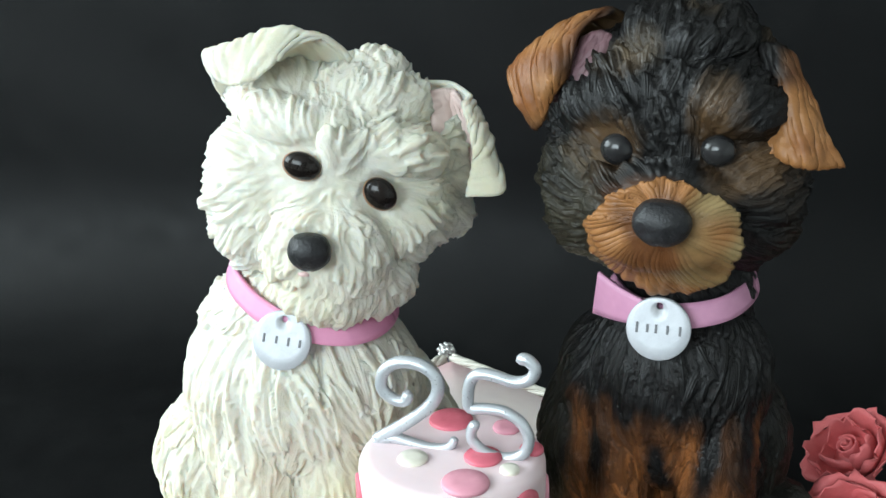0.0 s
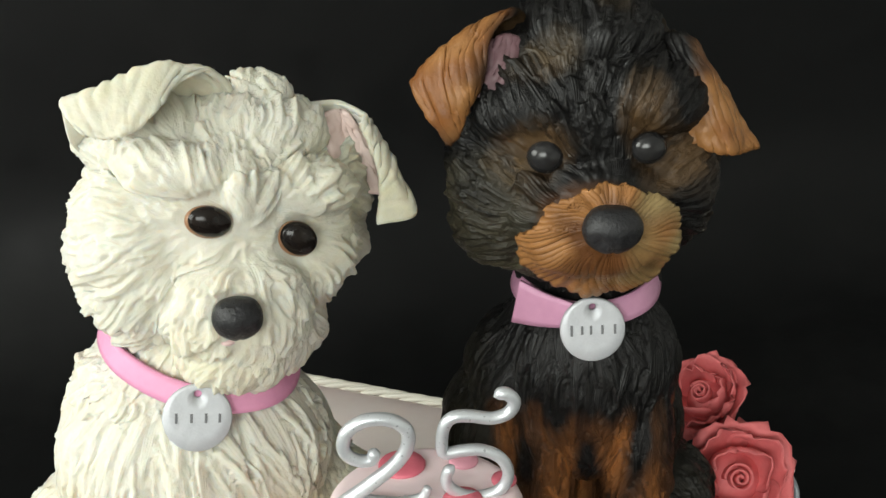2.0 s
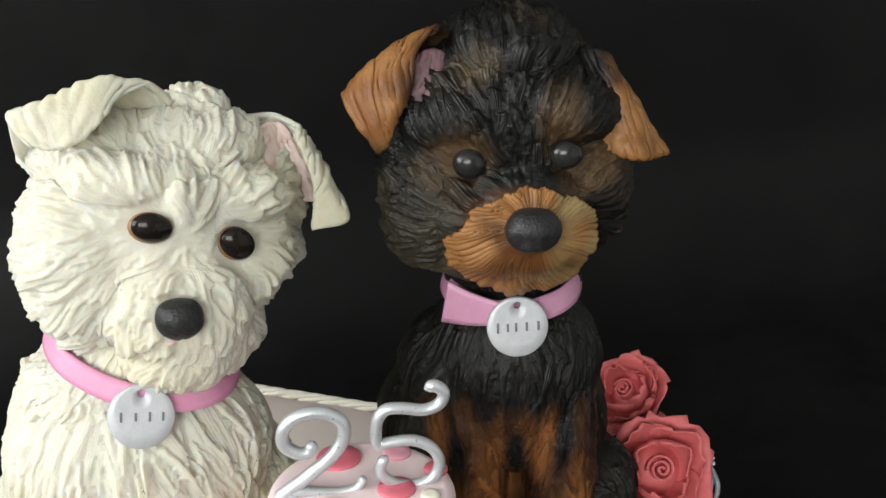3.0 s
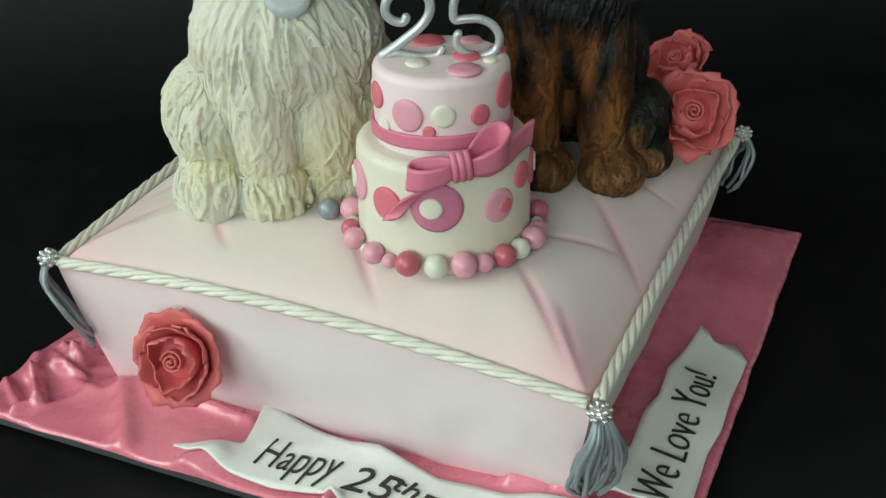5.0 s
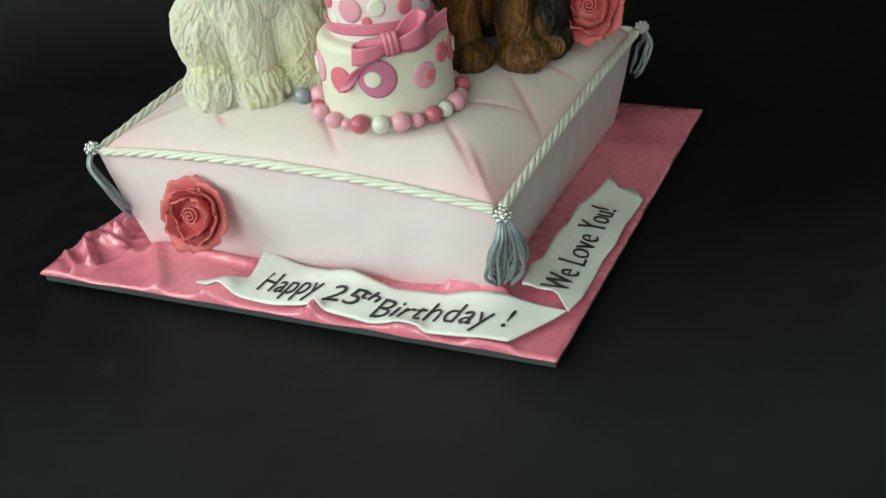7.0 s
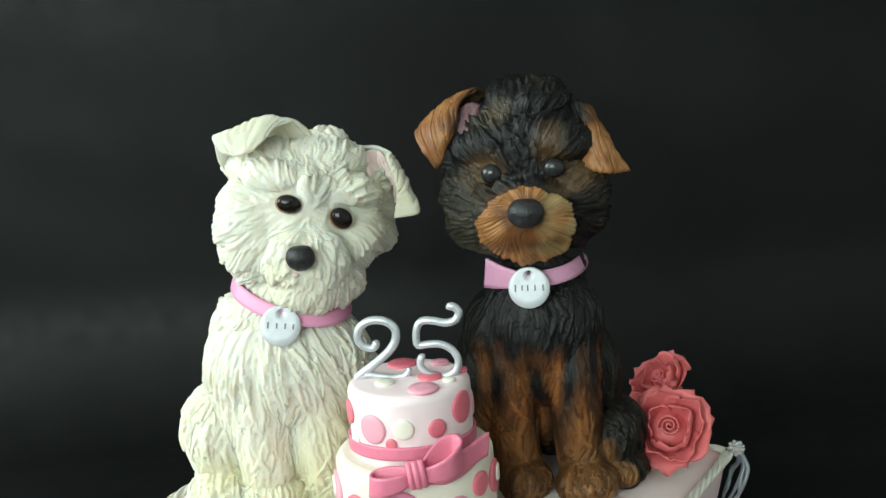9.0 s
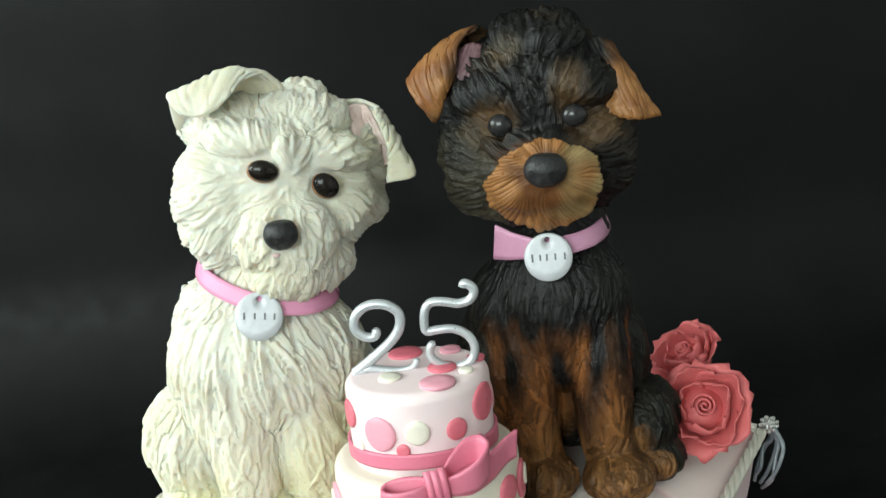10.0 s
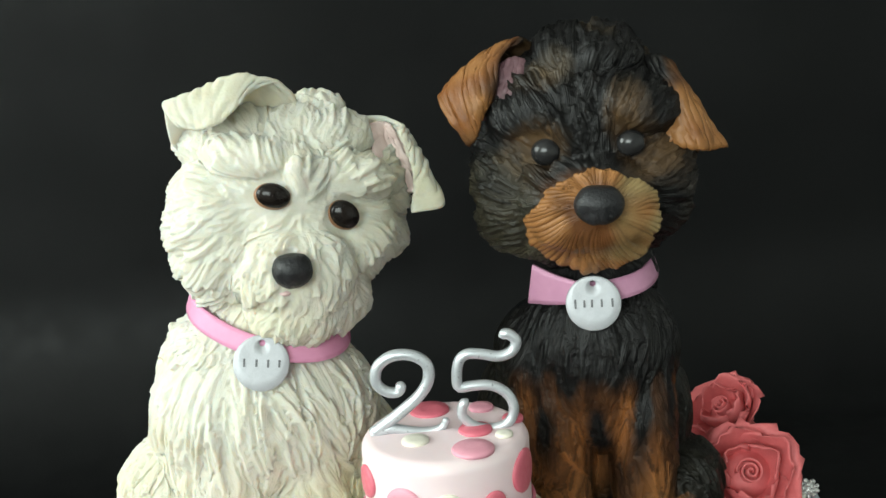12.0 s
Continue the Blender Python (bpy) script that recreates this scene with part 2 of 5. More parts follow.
M_TABLE = material("table_wood", (0.3, 0.2, 0.12), 0.5, scale=8, stretch=(1, 12, 1), bump=0.15)
M_FRAME = material("window_paint", (0.75, 0.75, 0.73), 0.4, scale=20)


# ---------------------------------------------------------------- building helpers
def make_mesh(name, verts, faces, mats, index=None, tint=None, smooth=True):
    me = bpy.data.meshes.new(name)
    me.from_pydata([tuple(v) for v in verts], [], [tuple(int(i) for i in f) for f in faces])
    for m in (mats if isinstance(mats, (list, tuple)) else [mats]):
        me.materials.append(m)
    if index is not None:
        me.polygons.foreach_set("material_index", np.asarray(index, dtype=np.int32))
    if smooth:
        me.polygons.foreach_set("use_smooth", np.ones(len(me.polygons), dtype=bool))
    if tint is not None:
        a = me.attributes.new("tint", "FLOAT_COLOR", "POINT")
        c = np.ones((len(me.vertices), 4), dtype=np.float32)
        tint = np.asarray(tint, dtype=np.float32)
        c[:, :tint.shape[1]] = tint
        a.data.foreach_set("color", c.ravel())
    me.update()
    return me


def from_bm(name, bm, mat, smooth=True):
    me = bpy.data.meshes.new(name)
    bmesh.ops.recalc_face_normals(bm, faces=bm.faces)
    bm.to_mesh(me)
    bm.free()
    me.materials.append(mat)
    if smooth:
        me.polygons.foreach_set("use_smooth", np.ones(len(me.polygons), dtype=bool))
    return me


def thing(name, m, label, category, group="", kind=""):
    """An empty at the base of a thing, that parents its parts."""
    ob = new(name)
    ob.empty_display_size = 0.02
    ob.matrix_world = m
    return tagged(ob, label, category, group, kind)


def part(name, me, parent, label="", m=None):
    ob = new(name, me)
    ob.parent = parent
    if m is not None:
        ob.matrix_basis = m
    if label:
        tagged(ob, label)
    return ob


def spline(points, n):
    """Catmull-Rom through the points, n samples."""
    P = np.array(points, dtype=float)
    P = np.vstack([2 * P[0] - P[1], P, 2 * P[-1] - P[-2]])
    segs = len(P) - 3
    out = []
    for s in np.linspace(0, segs - 1e-6, n):
        i, t = int(s), s - int(s)
        a, b, c, d = P[i:i + 4]
        out.append(0.5 * (2 * b + (c - a) * t + (2 * a - 5 * b + 4 * c - d) * t * t + (3 * b - a - 3 * c + d) * t ** 3))
    return np.array(out)


def tube(path, radius, sides=8, flat=1.0, up=(0, 0, 1)):
    """A round rod along a path; radius: a number or a function of 0..1. Returns verts, faces."""
    path = np.asarray(path, dtype=float)
    n = len(path)
    tan = np.gradient(path, axis=0)
    tan /= np.linalg.norm(tan, axis=1)[:, None] + 1e-12
    ref = np.array(up, dtype=float)
    if abs(tan[0] @ ref) > 0.9:
        ref = np.array((1.0, 0.2, 0.1))
    side = np.cross(tan[0], ref)
    verts, faces = [], []
    for i in range(n):
        side = side - (side @ tan[i]) * tan[i]
        side /= np.linalg.norm(side) + 1e-12
        other = np.cross(tan[i], side)
        r = radius(i / (n - 1)) if callable(radius) else radius
        for k in range(sides):
            a = 2 * math.pi * k / sides
            verts.append(path[i] + r * (math.cos(a) * side + flat * math.sin(a) * other))
    for i in range(n - 1):
        for k in range(sides):
            k2 = (k + 1) % sides
            faces.append((i * sides + k, i * sides + k2, (i + 1) * sides + k2, (i + 1) * sides + k))
    faces.append(tuple(range(sides))[::-1])
    faces.append(tuple((n - 1) * sides + k for k in range(sides)))
    return verts, faces


def sheet(grid, thick):
    """A curved slab: grid of points (rows, cols, 3) given thickness along its normals. Returns verts, faces."""
    g = np.asarray(grid, dtype=float)
    a, b = g.shape[:2]
    du, dv = np.gradient(g, axis=0), np.gradient(g, axis=1)
    nrm = np.cross(du, dv)
    nrm /= np.linalg.norm(nrm, axis=2)[..., None] + 1e-12
    th = thick if np.ndim(thick) == 0 else np.asarray(thick)[..., None]
    front, back = (g + nrm * th / 2).reshape(-1, 3), (g - nrm * th / 2).reshape(-1, 3)
    verts = list(front) + list(back)
    faces, o = [], a * b
    for i in range(a - 1):
        for j in range(b - 1):
            p, q, r, s = i * b + j, i * b + j + 1, (i + 1) * b + j + 1, (i + 1) * b + j
            faces.append((p, s, r, q))
            faces.append((o + p, o + q, o + r, o + s))
    ring = [j for j in range(b)] + [i * b + b - 1 for i in range(1, a)] + [(a - 1) * b + j for j in range(b - 2, -1, -1)] + [i * b for i in range(a - 2, 0, -1)]
    for k in range(len(ring)):
        p, q = ring[k], ring[(k + 1) % len(ring)]
        faces.append((p, q, o + q, o + p))
    return verts, faces


def box_mesh(name, size, mat, bevel=0.0, at=(0, 0, 0), smooth=False):
    bm = bmesh.new()
    bmesh.ops.create_cube(bm, size=1.0, matrix=Matrix.Translation(at) @ Matrix.Diagonal((*size, 1)))
    if bevel:
        bmesh.ops.bevel(bm, geom=bm.edges[:], offset=bevel, segments=3, profile=0.5, affect="EDGES")
    return from_bm(name, bm, mat, smooth)


def ball_mesh(name, r, mat, sub=3, squash=(1, 1, 1)):
    bm = bmesh.new()
    bmesh.ops.create_icosphere(bm, subdivisions=sub, radius=r, matrix=Matrix.Diagonal((*squash, 1)))
    return from_bm(name, bm, mat)


def lathe(profile, steps=64):
    """Turn a profile of (radius, z) round the z axis. Returns verts, faces."""
    n = len(profile)
    verts = [(r * math.cos(2 * math.pi * k / steps), r * math.sin(2 * math.pi * k / steps), z) for k in range(steps) for r, z in profile]
    faces = [(k * n + i, ((k + 1) % steps) * n + i, ((k + 1) % steps) * n + i + 1, k * n + i + 1) for k in range(steps) for i in range(n - 1)]
    faces.append(tuple(k * n + n - 1 for k in range(steps)))
    faces.append(tuple(k * n for k in range(steps))[::-1])
    return verts, faces


def wob(p, scale, seed=0.0):
    return noise.noise(Vector((p[0] * scale + seed, p[1] * scale - seed * 0.7, p[2] * scale + seed * 1.3)))


# ---------------------------------------------------------------- the room (mostly unseen)
def setting(name, me, label, category):
    return tagged(new(name, me), label, category, kind="structure")


X0, X1, Y0, Y1, Z0, Z1 = -2.0, 2.6, -3.2, 2.2, -0.75, 2.05
setting("floor", box_mesh("floor", (X1 - X0 + 0.4, Y1 - Y0 + 0.4, 0.1), M_FLOOR, at=((X0 + X1) / 2, (Y0 + Y1) / 2, Z0 - 0.05)), "plain brown-grey linoleum floor of the room", "floor")
setting("ceiling", box_mesh("ceiling", (X1 - X0 + 0.4, Y1 - Y0 + 0.4, 0.1), M_WALL, at=((X0 + X1) / 2, (Y0 + Y1) / 2, Z1 + 0.05)), "plain off-white painted ceiling of the room", "ceiling")
setting("wall_north", box_mesh("wall_north", (X1 - X0 + 0.4, 0.1, Z1 - Z0 - 0.01), M_WALL, at=((X0 + X1) / 2, Y1 + 0.05, (Z0 + Z1) / 2)), "plain off-white painted wall behind the backdrop", "wall")
# the unseen wall behind the viewer: four pieces round an opening added for the fill lamp, x -0.7..1.1, z 0.6..1.9
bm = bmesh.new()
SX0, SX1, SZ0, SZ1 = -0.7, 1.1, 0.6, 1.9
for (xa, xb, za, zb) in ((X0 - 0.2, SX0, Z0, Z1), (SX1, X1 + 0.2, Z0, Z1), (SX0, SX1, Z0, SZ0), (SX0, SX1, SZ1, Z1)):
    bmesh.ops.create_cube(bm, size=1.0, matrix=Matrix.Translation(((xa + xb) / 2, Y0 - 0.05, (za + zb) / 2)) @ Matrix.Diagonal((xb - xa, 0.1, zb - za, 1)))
setting("wall_south", from_bm("wall_south", bm, M_WALL, False), "off-white painted wall behind the viewer, opened for an added fill lamp", "wall")
win = thing("fill_window", Matrix.Translation(((SX0 + SX1) / 2, Y0 - 0.05, SZ0)), "unseen white painted window added behind the viewer for fill light", "window", kind="structure")
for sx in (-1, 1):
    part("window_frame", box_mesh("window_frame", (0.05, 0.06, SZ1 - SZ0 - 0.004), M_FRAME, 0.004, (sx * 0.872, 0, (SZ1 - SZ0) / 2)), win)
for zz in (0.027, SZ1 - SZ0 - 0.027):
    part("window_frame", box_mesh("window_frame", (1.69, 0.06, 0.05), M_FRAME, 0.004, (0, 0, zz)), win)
setting("wall_east", box_mesh("wall_east", (0.1, Y1 - Y0 - 0.01, Z1 - Z0 - 0.01), M_WALL, at=(X1 + 0.05, (Y0 + Y1) / 2, (Z0 + Z1) / 2)), "plain off-white painted side wall", "wall")
# the wall with the window: four pieces round a real opening, y -2.75..-0.75, z 0.6..2.0
bm = bmesh.new()
WY0, WY1, WZ0, WZ1 = -2.75, -0.75, 0.6, 2.0
for (ya, yb, za, zb) in ((Y0, WY0, Z0, Z1), (WY1, Y1, Z0, Z1), (WY0, WY1, Z0, WZ0), (WY0, WY1, WZ1, Z1)):
    bmesh.ops.create_cube(bm, size=1.0, matrix=Matrix.Translation((X0 - 0.05, (ya + yb) / 2, (za + zb) / 2)) @ Matrix.Diagonal((0.1, yb - ya, zb - za, 1)))
setting("wall_west", from_bm("wall_west", bm, M_WALL, False), "off-white painted wall with a window opening", "wall")
win = thing("window_1", Matrix.Translation((X0 - 0.05, (WY0 + WY1) / 2, WZ0)), "white painted wooden window letting in daylight", "window", kind="structure")
for sy in (-1, 1):
    part("window_frame", box_mesh("window_frame", (0.06, 0.05, WZ1 - WZ0 - 0.004), M_FRAME, 0.004, (0, sy * 0.972, (WZ1 - WZ0) / 2)), win)
for zz in (0.027, WZ1 - WZ0 - 0.027):
    part("window_frame", box_mesh("window_frame", (0.06, 1.89, 0.05), M_FRAME, 0.004, (0, 0, zz)), win)

# table under the black sheet, turned towards the viewer
TURN_T = radians(30)
MT = Matrix.Rotation(TURN_T, 4, "Z")
table = thing("table", MT @ Matrix.Translation((0, -0.15, Z0)), "wooden table hidden under a black paper sheet", "table")
part("tabletop", box_mesh("tabletop", (2.3, 1.5, 0.04), M_TABLE, 0.004, (0, 0, -Z0 - 0.024)), table)
for sx in (-1, 1):
    for sy in (-1, 1):
        part("leg", box_mesh("leg", (0.06, 0.06, -Z0 - 0.046), M_TABLE, 0.004, (sx * 1.08, sy * 0.68, (-Z0 - 0.046) / 2)), table)

# black paper: lies on the table and sweeps up behind the cake
rows = []
ys = list(np.linspace(-0.9, 0.42, 40)) + [0.42 + 0.16 * math.sin(a) for a in np.linspace(0.1, math.pi / 2, 10)] + [0.58] * 40
zs = [0.0] * 40 + [0.16 * (1 - math.cos(a)) for a in np.linspace(0.1, math.pi / 2, 10)] + list(np.linspace(0.18, 1.35, 40))
for y, z in zip(ys, zs):
    row = []
    for x in np.linspace(-1.15, 1.15, 90):
        w = min(1.0, max(0.0, (z - 0.02) / 0.25))
        d = w * (0.012 * wob((x, z * 0.6, 3), 2.2) + 0.006 * wob((x * 0.5 + z, z, 9), 6.0) + 0.0025 * wob((x + 0.6 * z, z * 0.4, 4), 16.0))
        flat = (1 - w) * 0.0022 * max(0.0, wob((x, y, 1), 5.0)) * (1 if (abs(x) > 0.45 or y < -0.4) else 0)
        row.append((x, y - d, z + flat))
    rows.append(row)
v, f = sheet(np.array(rows)[::-1], 0.002)
paper = setting("backdrop", make_mesh("backdrop", v, f, M_BLACK_PAPER), "black paper sheet sweeping from the tabletop up behind the cake", "backdrop")
paper.matrix_world = MT

# ---------------------------------------------------------------- cake board with draped pink covering
HX, HY = 0.2375, 0.2265
board = thing("cake_board", Matrix.Identity(4), "square cake board draped in creased pink satin fondant", "cake board")
part("foot", box_mesh("foot", (0.40, 0.40, 0.0035), M_BOARD_EDGE, 0.0008, (0, 0, 0.0029)), board, "smaller dark board underneath")
part("edge", box_mesh("edge", (2 * HX - 0.004, 2 * HY - 0.004, 0.0075), M_BOARD_EDGE, 0.0008, (0, 0, 0.0086)), board, "dark grey ribboned edge")


def cover_height(x, y):
    h = 0.0138
    edge = min(HX - abs(x), HY - abs(y))
    rim = min(1.0, max(0.0, edge / 0.02))
    left = min(1.0, max(0.0, (-x - 0.09) / 0.08)) * min(1.0, max(0.0, (0.02 - y) / 0.12))
    far = 0.05 * min(1.0, max(0.0, (y - 0.08) / 0.1))
    lump = (0.12 + 0.50 * left + 0.6 * far) * (1 - 0.8 * min(1.0, max(0.0, (y - 0.02) / 0.08)))
    h += 0.007 * rim * math.exp(-((x - 0.20) / 0.05) ** 2 - ((y - 0.185) / 0.05) ** 2)
    a = 1 - abs(wob((x * 1.0 + 0.5 * y, y * 0.8, 0), 14.0, 3.1)) * 2.6
    b = 1 - abs(wob((x * 0.8 - 0.6 * y, y * 0.7, 0), 26.0, 7.7)) * 2.8
    h += (0.35 + 0.65 * rim) * lump * (0.0088 * max(0, a) ** 2 + 0.0045 * max(0, b) ** 2)
    h += 0.0016 * rim * (wob((x, y, 0), 12.0, 1.2) + 0.4)
    for (ax, ay), (bx, by), wd_, ht_ in (((-0.221, -0.182), (-0.195, -0.207), 0.0030, 0.008), ((-0.195, -0.207), (-0.205, -0.219), 0.0028, 0.007), ((-0.233, -0.196), (-0.212, -0.210), 0.0028, 0.004), ((-0.214, -0.168), (-0.186, -0.172), 0.0030, 0.006), ((-0.225, -0.145), (-0.200, -0.158), 0.0032, 0.006), ((-0.221, -0.182), (-0.232, -0.165), 0.007, 0.006), ((-0.207, -0.154), (-0.196, -0.128), 0.0045, 0.010),
                                         ((-0.196, -0.161), (-0.205, -0.135), 0.004, 0.007), ((-0.150, -0.175), (-0.116, -0.218), 0.0075, 0.006), ((-0.122, -0.164), (-0.050, -0.172), 0.004, 0.005), ((-0.066, -0.223), (-0.050, -0.212), 0.007, 0.006),
                                         ((0.034, -0.228), (0.036, -0.219), 0.0045, 0.008), ((0.110, -0.228), (0.128, -0.226), 0.006, 0.005), ((0.128, -0.164), (0.147, -0.160), 0.0042, 0.007), ((0.158, -0.162), (0.174, -0.163), 0.0038, 0.006),
                                         ((0.170, -0.222), (0.200, -0.226), 0.006, 0.004), ((-0.225, -0.10), (-0.19, -0.09), 0.008, 0.005), ((-0.02, -0.19), (0.03, -0.17), 0.008, 0.003)):
        dx, dy = bx - ax, by - ay
        q = min(1.0, max(0.0, ((x - ax) * dx + (y - ay) * dy) / (dx * dx + dy * dy)))
        h += ht_ * math.exp(-(math.hypot(x - ax - q * dx, y - ay - q * dy) / wd_) ** 2)
    for fx, fy, fr, fh in ((0.035, -0.222, 0.010, 0.006), (0.150, -0.163, 0.016, 0.007), (0.11, -0.222, 0.014, 0.004), (-0.06, -0.205, 0.02, 0.005), (0.205, 0.115, 0.03, 0.004)):
        h += fh * math.exp(-(((x - fx) / (fr * 1.5)) ** 2 + ((y - fy) / fr) ** 2))
    # gathers against the foot of the pillow
    inner = max(abs(x), abs(y))
    if inner < 0.19:
        h += 0.004 * max(0.0, 1 - abs(inner - 0.166) / 0.02) * (0.6 + 0.9 * wob((x, y, 0), 40.0, 5.0))
    return max(h, 0.0132) - (0.0018 if edge < 0.001 else 0.0)


n = 230
gx, gy = np.linspace(-HX, HX, n), np.linspace(-HY, HY, n)
verts, faces = [], []
for j in range(n):
    for i in range(n):
        x, y = gx[i], gy[j]
        wav = 0.0016 * wob((x, y, 2), 30)
        ex, ey = (x + (wav if i in (0, n - 1) else 0)), (y + (wav if j in (0, n - 1) else 0))
        verts.append((ex, ey, cover_height(x, y)))
for j in range(n - 1):
    for i in range(n - 1):
        if abs(gx[i]) < 0.14 and abs(gy[j]) < 0.13:
            continue
        faces.append((j * n + i, j * n + i + 1, (j + 1) * n + i + 1, (j + 1) * n + i))
rim = [i for i in range(n)] + [j * n + n - 1 for j in range(1, n)] + [(n - 1) * n + i for i in range(n - 2, -1, -1)] + [j * n for j in range(n - 2, 0, -1)]
o = len(verts)
for k in rim:
    x, y, z = verts[k]
    verts.append((x, y, 0.0118))
for k in range(len(rim)):
    k2 = (k + 1) % len(rim)
    faces.append((rim[k2], rim[k], o + k, o + k2))
part("covering", make_mesh("covering", verts, faces, M_SATIN), board, "glossy pink creased covering")

# ---------------------------------------------------------------- pillow cake
HT, INSET = 0.1795, 0.020
CORNERS = {"a": (-0.182, -0.179, 0.114), "b": (0.182, -0.179, 0.102), "c": (0.183, 0.181, 0.109), "d": (-0.182, 0.180, 0.129)}
CREASES = [((-0.005, -0.103), (0.036, -0.155), 0.0030), ((0.108, -0.104), (0.154, -0.158), 0.0036), ((0.125, -0.004), (0.170, -0.062), 0.0036),
           ((-0.098, -0.119), (-0.072, -0.144), 0.0026), ((0.100, -0.070), (0.150, -0.055), 0.0026), ((0.12, 0.04), (0.165, 0.035), 0.0022),
           ((-0.135, -0.11), (-0.165, -0.155), 0.0026), ((0.145, -0.13), (0.172, -0.172), 0.0022), ((-0.135, -0.05), (-0.165, -0.10), 0.0022),
           ((0.03, 0.09), (-0.01, 0.16), 0.003), ((-0.10, 0.06), (-0.16, 0.13), 0.003), ((0.12, 0.13), (0.17, 0.17), 0.0025)]


def crease_at(x, y):
    total = 0.0
    for (ax, ay), (bx, by), depth in CREASES:
        dx, dy = bx - ax, by - ay
        ll = math.hypot(dx, dy)
        t = ((x - ax) * dx + (y - ay) * dy) / (ll * ll)
        d = abs((x - ax) * dy - (y - ay) * dx) / ll
        if -0.15 < t < 1.25:
            fade = math.sin(math.pi * min(1, max(0, (t + 0.15) / 1.4)))
            total += depth / 0.003 * fade * (0.75 * math.exp(-(d / 0.0024) ** 2) + 0.35 * math.exp(-(d / 0.009) ** 2))
    return total


def edge_z(s, za, zb, arch):
    return za + (zb - za) * s + arch * (1 - (2 * s - 1) ** 2)


def top_z(x, y):
    """Height of the pillow's top."""
    s, t = (x + HT) / (2 * HT), (y + HT) / (2 * HT)
    c = CORNERS
    front, back = edge_z(s, c["a"][2], c["b"][2], 0.011), edge_z(s, c["d"][2], c["c"][2], 0.003)
    left, right = edge_z(t, c["a"][2], c["d"][2], 0.004), edge_z(t, c["b"][2], c["c"][2], 0.004)
    bil = (1 - s) * (1 - t) * c["a"][2] + s * (1 - t) * c["b"][2] + s * t * c["c"][2] + (1 - s) * t * c["d"][2]
    z = front * (1 - t) + back * t + left * (1 - s) + right * s - bil
    e = min(1.0, max(0.0, min(HT - abs(x), HT - abs(y)) / 0.07))
    dome = 0.1350 + 0.002 * (1 - (x / HT) ** 2) * (1 - (y / HT) ** 2) + 0.006 * max(0.0, (y - x) / (2 * HT)) ** 2
    e = 1 - (1 - e) ** 2
    return z + (dome - z) * e


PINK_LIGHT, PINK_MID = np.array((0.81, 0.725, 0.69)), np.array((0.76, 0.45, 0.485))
pillow = thing("pillow_cake", Matrix.Translation((0, 0, 0.0138)), "pale pink square pillow-shaped cake with creased top on the board", "cake")
ZP = 0.0138
n = 170
gx = np.linspace(-HT, HT, n)
verts, faces, tint = [], [], []
for j in range(n):
    for i in range(n):
        x, y = gx[i], gx[j]
        e = min(HT - abs(x), HT - abs(y))
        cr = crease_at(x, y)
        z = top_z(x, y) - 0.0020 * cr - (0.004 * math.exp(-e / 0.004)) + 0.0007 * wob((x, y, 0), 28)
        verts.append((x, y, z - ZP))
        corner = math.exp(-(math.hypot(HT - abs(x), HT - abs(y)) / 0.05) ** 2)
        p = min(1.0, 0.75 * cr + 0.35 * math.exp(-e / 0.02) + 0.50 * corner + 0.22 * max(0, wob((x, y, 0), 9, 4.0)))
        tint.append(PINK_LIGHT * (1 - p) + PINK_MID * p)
for j in range(n - 1):
    for i in range(n - 1):
        faces.append((j * n + i, j * n + i + 1, (j + 1) * n + i + 1, (j + 1) * n + i))
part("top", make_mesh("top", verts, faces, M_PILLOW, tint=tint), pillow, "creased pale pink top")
# four sides, slanting in towards the board and bellied
SIDES = [((-1, -1), (1, -1)), ((1, -1), (1, 1)), ((1, 1), (-1, 1)), ((-1, 1), (-1, -1))]
for (a, b) in SIDES:
    verts, faces, tint = [], [], []
    nc, nr = 90, 26
    for k in range(nr):
        s = k / (nr - 1)
        for i in range(nc):
            q = i / (nc - 1)
            x = (a[0] + (b[0] - a[0]) * q) * HT
            y = (a[1] + (b[1] - a[1]) * q) * HT
            zt = top_z(x, y) - 0.0035
            zb = 0.0145
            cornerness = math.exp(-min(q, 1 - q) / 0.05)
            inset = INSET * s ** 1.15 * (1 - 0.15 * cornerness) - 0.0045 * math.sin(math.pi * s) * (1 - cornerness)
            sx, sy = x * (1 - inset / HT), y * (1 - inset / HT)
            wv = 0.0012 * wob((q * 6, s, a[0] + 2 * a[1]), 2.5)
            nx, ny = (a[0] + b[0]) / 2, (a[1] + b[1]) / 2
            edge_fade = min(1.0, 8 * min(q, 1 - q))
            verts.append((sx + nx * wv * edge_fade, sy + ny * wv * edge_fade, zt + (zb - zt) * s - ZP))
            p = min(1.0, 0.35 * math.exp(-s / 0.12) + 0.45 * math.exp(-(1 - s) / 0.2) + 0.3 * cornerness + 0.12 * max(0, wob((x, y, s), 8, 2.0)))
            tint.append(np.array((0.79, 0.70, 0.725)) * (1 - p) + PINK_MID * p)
    for k in range(nr - 1):
        for i in range(nc - 1):
            faces.append((k * nc + i, (k + 1) * nc + i, (k + 1) * nc + i + 1, k * nc + i + 1))
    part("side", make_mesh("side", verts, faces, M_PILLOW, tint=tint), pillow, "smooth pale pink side")

